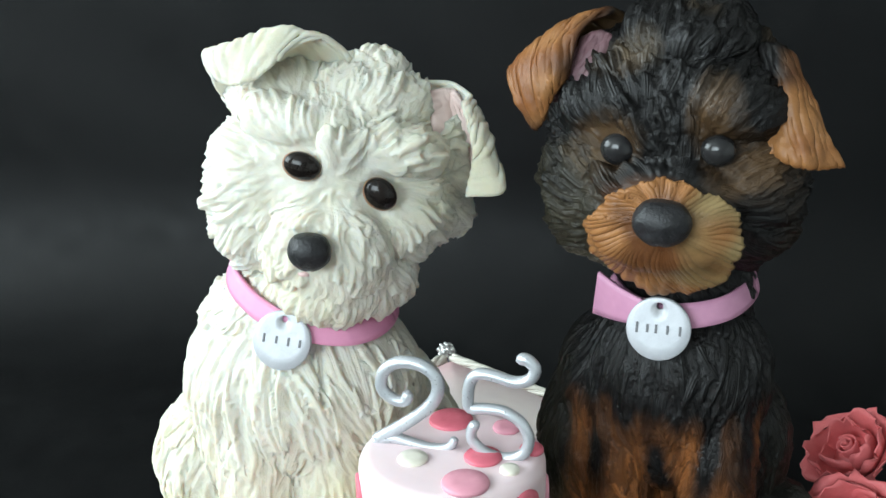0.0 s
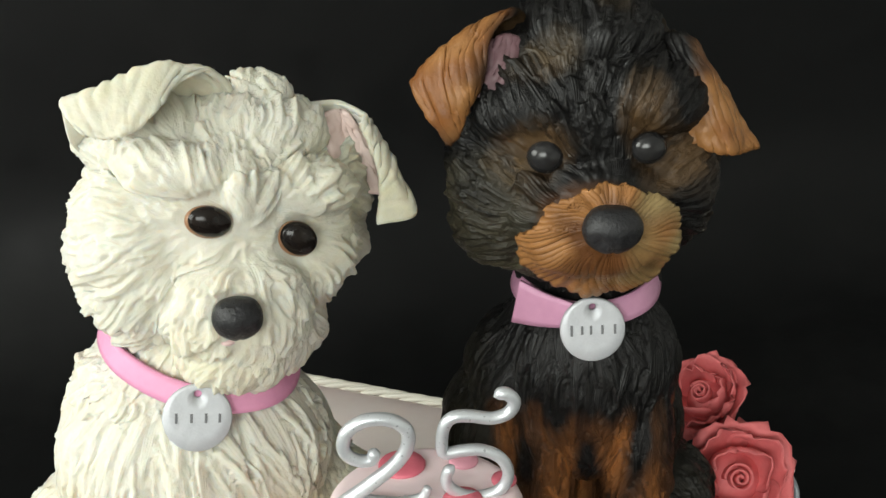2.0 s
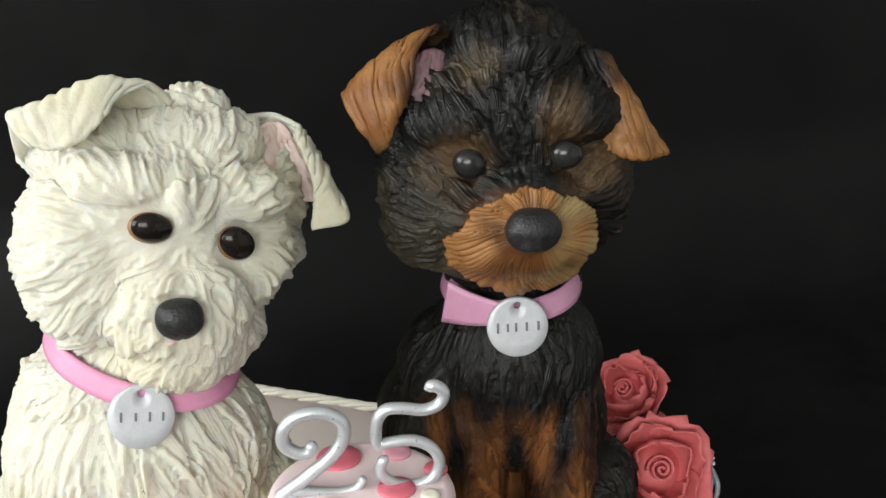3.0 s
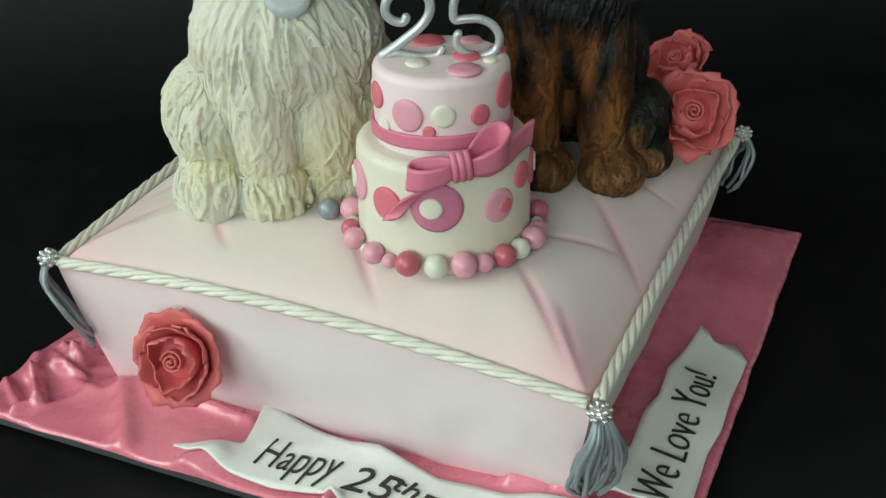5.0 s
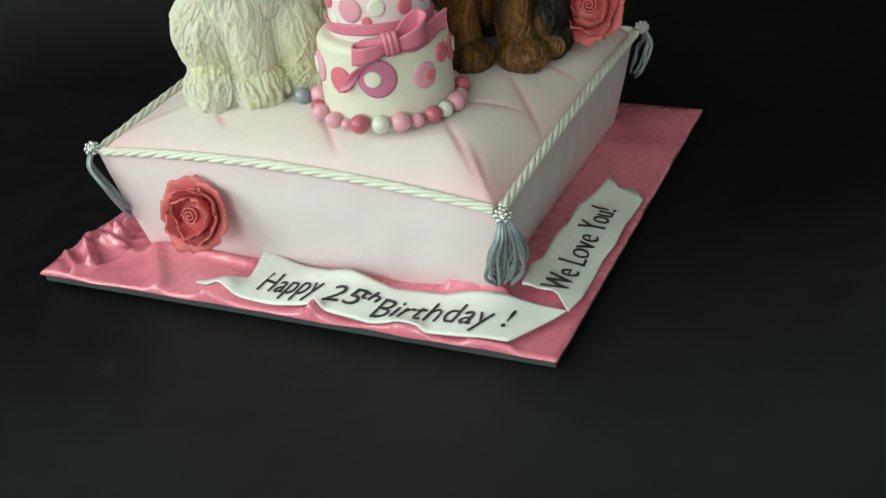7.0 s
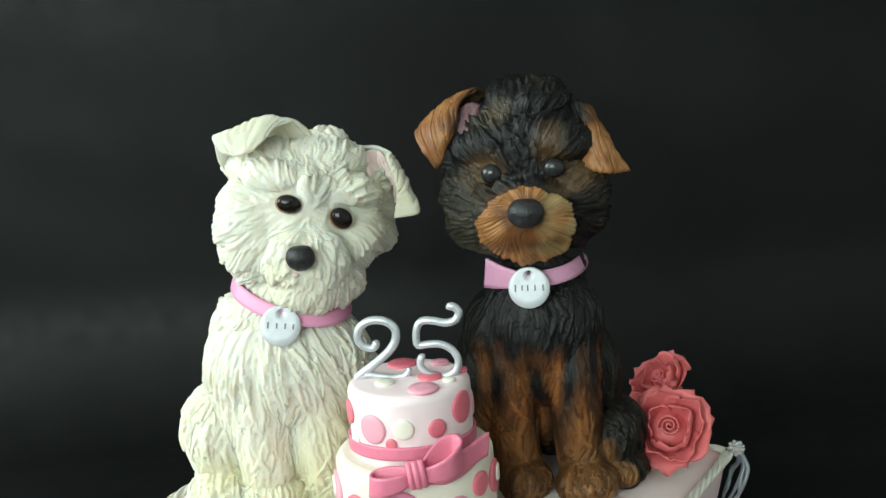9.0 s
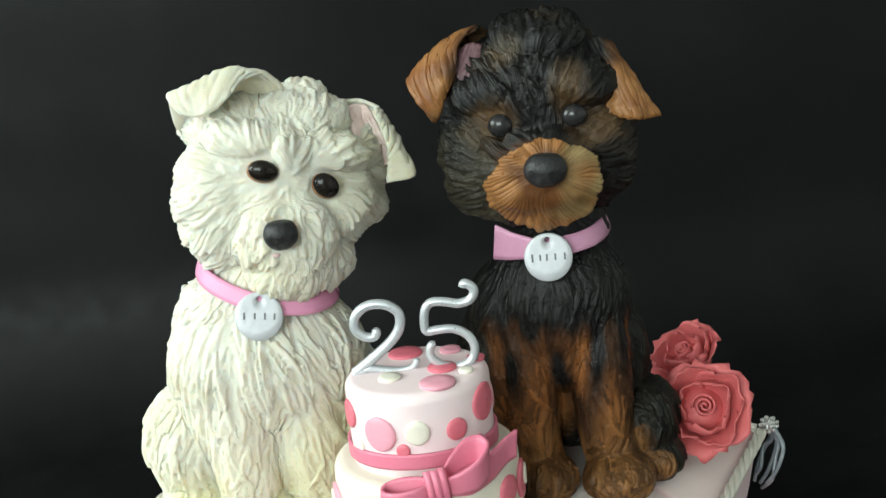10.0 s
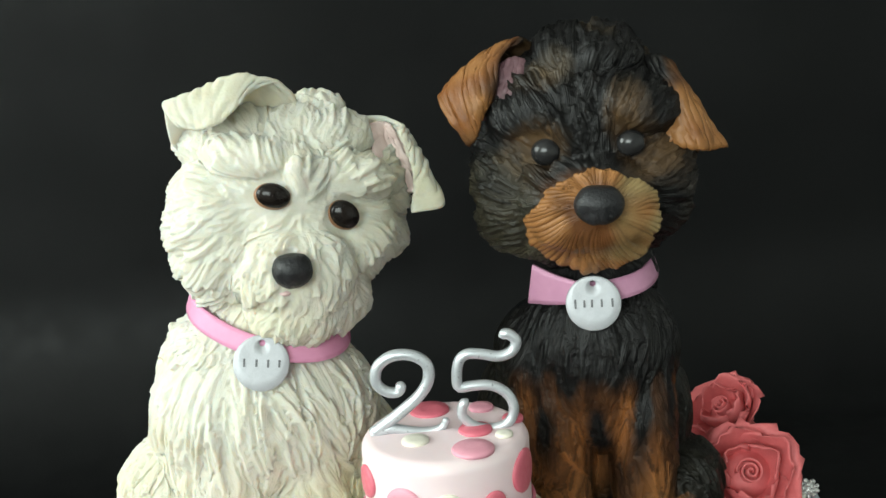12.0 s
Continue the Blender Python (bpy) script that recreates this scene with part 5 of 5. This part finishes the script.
def dark_colour(p, n):
    u, v_, z = p[0], -p[1], p[2]
    c = BLACK.copy()
    j = wob(p, 40, 3.0)
    if z > 0.30:
        for eu, ev, ez in ((-0.036, 0.052, 0.377), (0.010, 0.052, 0.378)):
            c = mixc(c, BROWN, 0.9 - math.dist((u, v_, z), (eu, ev, ez)) / 0.027 + 1.1 * j)
        c = mixc(c, OLIVE, (1 - math.dist((u, v_, z), (-0.058, 0.03, 0.335)) / 0.038) * 0.8 + 0.5 * j)
        c = mixc(c, BROWN, (1 - math.dist((u, v_, z), (0.030, 0.03, 0.355)) / 0.03) * 0.25 + 0.3 * j)
        m = math.hypot((u + 0.014) / 0.036, (z - 0.343) / 0.028)
        c = mixc(c, BLACK * 0.8, (0.9 - abs(u + 0.013) / 0.008) if v_ > 0.03 and z > 0.362 else 0.0)
        if v_ > 0.044 and m < 0.8:
            c = mixc(c, RUST, (0.72 - m) * 3)
        c = mixc(c, mixc(BROWN, OLIVE, 0.5) * 0.8, (0.15 + 1.6 * j) * min(1.0, max(0.0, (z - 0.392) / 0.02)))
    else:
        front = min(1.0, max(0.0, (v_ - 0.006) / 0.02))
        leg = (0.246 - z) / 0.055 * max(math.exp(-((u + 0.036) / 0.022) ** 2), math.exp(-((u - 0.011) / 0.019) ** 2))
        j = wob((p[0] * 2.2, p[1] * 2.2, p[2] * 0.5), 40, 3.0)
        c = mixc(c, mixc(RUST * 1.05, TAN * 0.8, (0.20 - z) / 0.04), front * (leg + 1.3 * j * min(1.0, max(0.0, (0.262 - z) / 0.03))) * 0.95)
        foot = (0.172 - z) / 0.02
        c = mixc(c, TAN * 0.5, front * (foot + 0.6 * j) * 0.8)
        c = mixc(c, BLACK, (0.5 - abs(u + 0.006) / 0.012) * 1.5 if z < 0.20 else 0)
        c = mixc(c, OLIVE * 0.14, (u - 0.026) / 0.006 if v_ < 0.022 else 0.0)
        flank = mixc(OLIVE * 0.14, mixc(OLIVE, BROWN, 0.6), (0.214 - z) / 0.03 + 1.2 * j)
        c = mixc(c, flank, (-u - 0.052) / 0.010)
    return c


DARK = [
    (-0.019, 0.004, 0.372, 0.053, 0.046, 0.049, 4), (-0.046, 0.018, 0.348, 0.0245, 0.030, 0.034), (0.012, 0.018, 0.350, 0.026, 0.030, 0.034), (-0.018, 0.024, 0.330, 0.034, 0.028, 0.022),
    (-0.014, 0.046, 0.344, 0.033, 0.018, 0.023), (-0.013, 0.046, 0.334, 0.030, 0.018, 0.016), (-0.035, 0.033, 0.386, 0.024, 0.016, 0.013, -8), (0.007, 0.033, 0.388, 0.022, 0.016, 0.013, 8), (-0.014, 0.010, 0.411, 0.028, 0.028, 0.015),
    (-0.012, 0.004, 0.302, 0.029, 0.029, 0.036), (-0.013, 0.010, 0.254, 0.042, 0.035, 0.046), (-0.012, -0.014, 0.205, 0.050, 0.036, 0.056),
    (-0.034, 0.022, 0.200, 0.0165, 0.020, 0.068), (0.011, 0.022, 0.200, 0.0160, 0.020, 0.068), (-0.011, 0.018, 0.232, 0.033, 0.022, 0.034),
    (-0.026, 0.036, 0.143, 0.0165, 0.020, 0.0135), (0.018, 0.036, 0.143, 0.0205, 0.021, 0.0140), (-0.033, 0.022, 0.155, 0.014, 0.017, 0.022), (0.014, 0.022, 0.155, 0.014, 0.017, 0.022),
    (0.035, -0.006, 0.163, 0.019, 0.030, 0.028), (0.041, 0.006, 0.144, 0.016, 0.024, 0.012), (-0.056, 0.000, 0.172, 0.021, 0.034, 0.042),
    (-0.048, 0.004, 0.208, 0.030, 0.032, 0.050), (-0.040, 0.008, 0.246, 0.025, 0.029, 0.036)]


MUZZLE_TURNS = (-180, -165, -144, -123, -92, -62, -39, -24, 2, 40, 81, 124, 143, 180)
MUZZLE_REACH = (0.031, 0.038, 0.0425, 0.0400, 0.0375, 0.0365, 0.0345, 0.0325, 0.0290, 0.0185, 0.0168, 0.0185, 0.0205, 0.031)
MUZZLE_AT = (-0.0090, 0.346)


def on_muzzle(p, size=0.92):
    du, dz = p[0] - MUZZLE_AT[0], p[2] - MUZZLE_AT[1]
    return -p[1] > 0.030 and math.hypot(du, dz) < size * np.interp(math.degrees(math.atan2(dz, du)), MUZZLE_TURNS, MUZZLE_REACH)


def dark_flow(p, n):
    u, v_, z = p[0], -p[1], p[2]
    if z > 0.305:
        if v_ > 0.04 and math.hypot((u + 0.014) / 0.036, (z - 0.343) / 0.028) < 1.25:
            d = Vector(p) - Vector((-0.010, -0.072, 0.3475))
            return d
        d = Vector(p) - Vector((-0.013, -0.058, 0.352))
        back = min(1.0, max(0.0, (p[1] + 0.01) / 0.04))
        d.normalize()
        return d * (1 - back) + Vector((0, 0.3, -1)) * back
    if z < 0.157 and v_ > 0.03:
        return Vector((0.1 * u, -0.8, -0.6))
    return Vector((0.35 * u, 0.1 * p[1], -1.0))


def dark_shape(p):
    z = p[2]
    if z > 0.30:
        near_eye = min(math.dist(p, (-0.034, -0.052, 0.371)), math.dist(p, (0.008, -0.052, 0.373)))
        if near_eye < 0.016:
            return 0.013, 0.0080, 0.0016, 3.0
        return 0.0200, 0.0125, 0.0040, 5.0
    if z < 0.158 and -p[1] > 0.02:
        return 0.022, 0.0070, 0.0020, 1.6
    if z < 0.225 and -p[1] > 0.0:
        return 0.034, 0.0075, 0.0026, 2.4
    return 0.038, 0.0095, 0.0032, 3.0


def dark_strand(p):
    if p[2] > 0.30:
        return 0.0140, 0.0020, 0.0013
    return 0.026, 0.0026, 0.0013


def dark_dog():
    fig = Figure()
    V, N, F = blob_body(DARK, 0.0008, 110)
    eyes = [(-0.0342, 0.0510, 0.3705, 0.0092), (0.0080, 0.0510, 0.3730, 0.0088), (-0.010, 0.068, 0.3475, 0.0105)]
    clear = not_in(eyes)
    fur(fig, V, N, F, 5600, dark_flow, dark_shape, dark_strand, dark_colour, 9, lambda p, n: clear(p, n) and not on_muzzle(p), [(u, v_, z, r - 0.0025) for u, v_, z, r in eyes], (0.45, 1.7))
    # the pad of the muzzle, combed outwards from the nose, its rim standing off the face
    tree = BVHTree.FromPolygons([tuple(p) for p in V], F)
    steps, rings, (cu, cz_) = 640, 30, MUZZLE_AT
    g, cols = np.zeros((steps + 1, rings, 3)), np.zeros((steps + 1, rings, 3))
    for i in range(steps + 1):
        a = 2 * math.pi * i / steps - math.pi
        ca, sa = math.cos(a), math.sin(a)
        rim_ = np.interp(math.degrees(a), MUZZLE_TURNS, MUZZLE_REACH) * (1 + 0.07 * wob((ca * 3, sa * 3, 4.0), 1.0) + 0.06 * wob((ca * 11, sa * 11, 9.0), 1.0))
        for j in range(rings):
            q = j / (rings - 1)
            u, z = cu + rim_ * q * ca, cz_ + rim_ * q * sa
            hit = tree.ray_cast(Vector((u, -0.12, z)), Vector((0, 1, 0)))
            back = max(min(-hit[0].y if hit[0] else 0.035, 0.068), 0.0655 - 0.55 * (rim_ * q) ** 1.0 * q)
            comb = math.sin(66 * a + 20.0 * wob((ca * 1.8, sa * 1.8, 1.5 * q + 2.0), 1.0)) * (0.75 + 0.9 * wob((ca * 6, sa * 6, 1.4 * q + 7.0), 1.0)) + 0.8 * wob((ca * 4, sa * 4, 0.8 * q), 1.0)
            frill = 0.0045 * wob((ca * 3.2, sa * 3.2, 7.0), 1.2) * q * q
            g[i, j] = (u, -(back + 0.0026 + 0.0020 * q * q + frill + 0.0006 * comb * min(1.0, max(0.0, (q - 0.30) / 0.35)) + 0.0013 * wob((u * 90, z * 90, 3.0), 1.0)), z)
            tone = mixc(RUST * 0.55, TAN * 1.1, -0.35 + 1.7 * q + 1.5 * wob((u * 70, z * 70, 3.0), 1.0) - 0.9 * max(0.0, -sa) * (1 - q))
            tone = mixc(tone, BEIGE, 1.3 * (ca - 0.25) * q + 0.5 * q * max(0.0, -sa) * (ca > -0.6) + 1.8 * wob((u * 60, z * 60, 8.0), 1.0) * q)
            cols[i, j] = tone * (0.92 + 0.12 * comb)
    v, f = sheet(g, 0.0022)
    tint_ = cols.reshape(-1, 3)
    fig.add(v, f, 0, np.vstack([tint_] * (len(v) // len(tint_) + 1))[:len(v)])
    for (u, v_, z, r), rad in zip(eyes[:2], (0.0080, 0.0076)):
        fig.add(*orb((u, v_ - 0.0042, z), (rad, rad * 0.72, rad * 0.9)), 1, (1, 1, 1))
    v, f = orb((-0.0095, 0.0705, 0.3475), (0.0124, 0.0092, 0.0103), 4)
    fig.add(dented(v, (-0.0095, 0.0705, 0.3475), 0.0124), f, 3, (1, 1, 1))
    # folded ear: tan flap, mauve hollow
    v, f = loft([[(-0.074, 0.018, 0.372), (-0.062, 0.015, 0.394), (-0.048, 0.012, 0.409), (-0.036, 0.012, 0.416)],
                 [(-0.084, 0.024, 0.390), (-0.072, 0.022, 0.405), (-0.058, 0.020, 0.418), (-0.042, 0.018, 0.424)],
                 [(-0.0890, 0.033, 0.3985), (-0.076, 0.031, 0.4110), (-0.061, 0.029, 0.4205), (-0.047, 0.025, 0.4255)],
                 [(-0.0850, 0.039, 0.3905), (-0.076, 0.040, 0.400), (-0.067, 0.038, 0.411), (-0.056, 0.032, 0.418)],
                 [(-0.0800, 0.042, 0.384), (-0.073, 0.0435, 0.388), (-0.066, 0.042, 0.398), (-0.058, 0.036, 0.409)],
                 [(-0.0740, 0.039, 0.374), (-0.070, 0.0415, 0.378), (-0.066, 0.041, 0.388), (-0.060, 0.036, 0.400)]], ridge=0.0004, ridges=60, rough=0.0012, seed=11, thick=0.0038)
    fig.add(v, f, 0, np.array([mixc(mixc(TAN, RUST, 0.4 + 1.6 * wob(p, 70, 5)), BLACK * 2, max((p[0] + 0.060) / 0.014, (0.390 - p[2]) / 0.014) + 1.1 * wob(p, 50, 1)) if p[1] < -0.022 else BROWN * 0.5 for p in v]))
    v, f = loft([[(-0.057, 0.026, 0.414), (-0.049, 0.026, 0.417), (-0.043, 0.026, 0.415)], [(-0.062, 0.033, 0.400), (-0.053, 0.034, 0.403), (-0.045, 0.035, 0.402)], [(-0.068, 0.035, 0.386), (-0.059, 0.037, 0.388), (-0.051, 0.039, 0.390)]], thick=0.003, seed=12)
    fig.add(v, f, 5, (1, 1, 1))
    # hanging ear
    v, f = loft([[(0.017, 0.014, 0.412), (0.024, 0.019, 0.4135), (0.030, 0.013, 0.408)], [(0.022, 0.026, 0.397), (0.033, 0.031, 0.398), (0.0395, 0.023, 0.393)],
                 [(0.0250, 0.033, 0.382), (0.038, 0.038, 0.382), (0.0485, 0.030, 0.379)], [(0.0275, 0.036, 0.370), (0.042, 0.041, 0.3665), (0.0570, 0.032, 0.3660)]], ridge=0.0004, ridges=52, rough=0.0012, seed=14, thick=0.0042)
    fig.add(v, f, 0, np.array([mixc(BLACK * 2, mixc(TAN, RUST, 0.3 + 1.6 * wob(p, 70, 7)), (0.407 - p[2]) / 0.012 + (p[0] - 0.026) / 0.02 + 0.8 * wob(p, 60, 2)) for p in v]))
    v, f = loft([[(0.016, 0.008, 0.406), (0.028, 0.008, 0.402)], [(0.022, 0.014, 0.384), (0.040, 0.016, 0.380)], [(0.026, 0.020, 0.364), (0.044, 0.022, 0.362)]], thick=0.004, seed=15)
    fig.add(v, f, 0, BROWN * 0.4)
    return fig.mesh("dark_dog_figure", [M_DARK_FUR, M_EYE_GREY, M_EYE_RIM, M_NOSE, M_EAR_PINK, M_EAR_MAUVE])


MB = Matrix.Translation((0.0998, 0.0497, 0.002)) @ Matrix.Rotation(radians(18.5), 4, "Z")
dd = new("dog_figure", dark_dog())
dd.matrix_world = MB
tagged(dd, "black and tan sculpted terrier figure sitting on the pillow", "figurine")


# ---------------------------------------------------------------- collars with tags
def collar(m, mat, centre, ru, rv, tilt, width, label):
    c = thing("collar", m @ Matrix.Translation((centre[0], -centre[1], centre[2])), label, "collar", group="dog collars")
    g = []
    for k_ in range(73):
        a = 2 * math.pi * k_ / 72
        u, y = ru * math.cos(a), rv * math.sin(a)
        z = tilt[0] * u - tilt[1] * y
        flare = 0.0012 * wob((u * 30, y * 30, 1), 1.4)
        g.append([(u * (1 + 0.10 * (0.5 - s)) + flare * math.cos(a), y * (1 + 0.10 * (0.5 - s)) + flare * math.sin(a), z + width * (s - 0.5)) for s in (0, 0.25, 0.5, 0.75, 1)])
    v, f = sheet(np.array(g), 0.0022)
    part("band", make_mesh("band", v, f, mat), c)
    return c


def tag_disc(parent, centre, r, normal, marks, roll=0.0):
    """A round name tag with a drilled hole, and a row of engraved bars."""
    n = Vector((normal[0], -normal[1], normal[2])).normalized()
    rot = n.to_track_quat("Z", "Y").to_matrix().to_4x4() @ Matrix.Rotation(radians(roll), 4, "Z")
    m = Matrix.Translation((centre[0], -centre[1], centre[2])) @ rot
    hole, hr, th = (0.0, r * 0.72), r * 0.115, 0.0028
    steps = 64
    outer = [(r * math.cos(a), r * math.sin(a)) for a in np.linspace(0, 2 * math.pi, steps, endpoint=False)]
    inner = [(hole[0] + hr * math.cos(a), hole[1] + hr * math.sin(a)) for a in np.linspace(0, 2 * math.pi, steps, endpoint=False)]
    verts, faces = [], []
    rims = [(0.97, -th / 2), (1.0, -th * 0.3), (1.0, th * 0.3), (0.965, th / 2)]
    for q, z in rims:
        verts += [(x * q, y * q, z) for x, y in outer]
    for q in (0.75, 0.5, 0.25):
        verts += [(hx + (x * 0.965 - hx) * q, hy + (y * 0.965 - hy) * q, th / 2) for (x, y), (hx, hy) in zip(outer, inner)]
    verts += [(x, y, th / 2) for x, y in inner] + [(x, y, -th / 2) for x, y in inner]
    layers = len(verts) // steps
    for l in range(layers - 1):
        for k_ in range(steps):
            k2 = (k_ + 1) % steps
            faces.append((l * steps + k_, l * steps + k2, (l + 1) * steps + k2, (l + 1) * steps + k_))
    for k_ in range(steps):
        k2 = (k_ + 1) % steps
        faces.append(((layers - 1) * steps + k_, (layers - 1) * steps + k2, k2, k_))
    disc = part("name_tag", make_mesh("name_tag", verts, faces, M_TAG), parent, "round silver tag with a hole and dark engraved marks", m)
    span = sum(w for w, _ in marks) + 0.25 * (len(marks) - 1)
    x = -span / 2
    for w, h in marks:
        me = box_mesh("engraved_bar", (r * 0.075, r * h, 0.0005), M_TAG_MARK, 0.0001, ((x + w / 2) * r * 0.36, 0.0, th / 2 + 0.0001))
        part("engraved_bar", me, disc)
        x += w + 0.25
    return disc


cw = collar(MW, M_COLLAR, (-0.0055, 0.011, 0.2905), 0.0395, 0.0365, (-0.32, -0.20), 0.0105, "bright pink fondant collar round the white dog's neck")
tag_disc(cw, (-0.0025, 0.0405, -0.0135), 0.0140, (0.05, 1.0, 0.30), [(1.0, 0.30), (0.9, 0.26), (0.9, 0.28), (0.8, 0.26)], -8)
cb = collar(MB, M_COLLAR2, (-0.012, 0.006, 0.299), 0.0325, 0.0365, (0.04, -0.12), 0.0108, "mauve pink fondant collar round the dark dog's neck")
tag_disc(cb, (-0.0015, 0.0425, -0.0085), 0.0143, (0.05, 1.0, 0.22), [(1.0, 0.34), (0.3, 0.26), (0.7, 0.28), (0.75, 0.28), (0.9, 0.3)], 0)
v, f = strip_path([((-0.008, -0.0385, -0.004), (0.1, 0, 1)), ((-0.022, -0.0335, -0.0030), (0.1, -0.1, 1)), ((-0.034, -0.028, -0.0010), (0.15, -0.2, 1))], [0.011, 0.017, 0.023], 0.002)
part("loose_end", make_mesh("loose_end", v, f, M_COLLAR2), cb, "flared ribbon end")

# ---------------------------------------------------------------- small silver bone beside the roses
bone = thing("bone", Matrix.Translation((0.140, 0.054, 0.1305)), "small silver sugar bone standing beside the dark dog", "bone")
bm = bmesh.new()
for sx in (-1, 1):
    for z in (0.004, 0.024):
        bmesh.ops.create_icosphere(bm, subdivisions=2, radius=0.0042, matrix=Matrix.Translation((sx * 0.0034, 0, z)))
bmesh.ops.create_cone(bm, cap_ends=True, segments=14, radius1=0.0032, radius2=0.0032, depth=0.02, matrix=Matrix.Translation((0, 0, 0.014)))
part("body", from_bm("body", bm, M_SILVER_BEAD), bone)
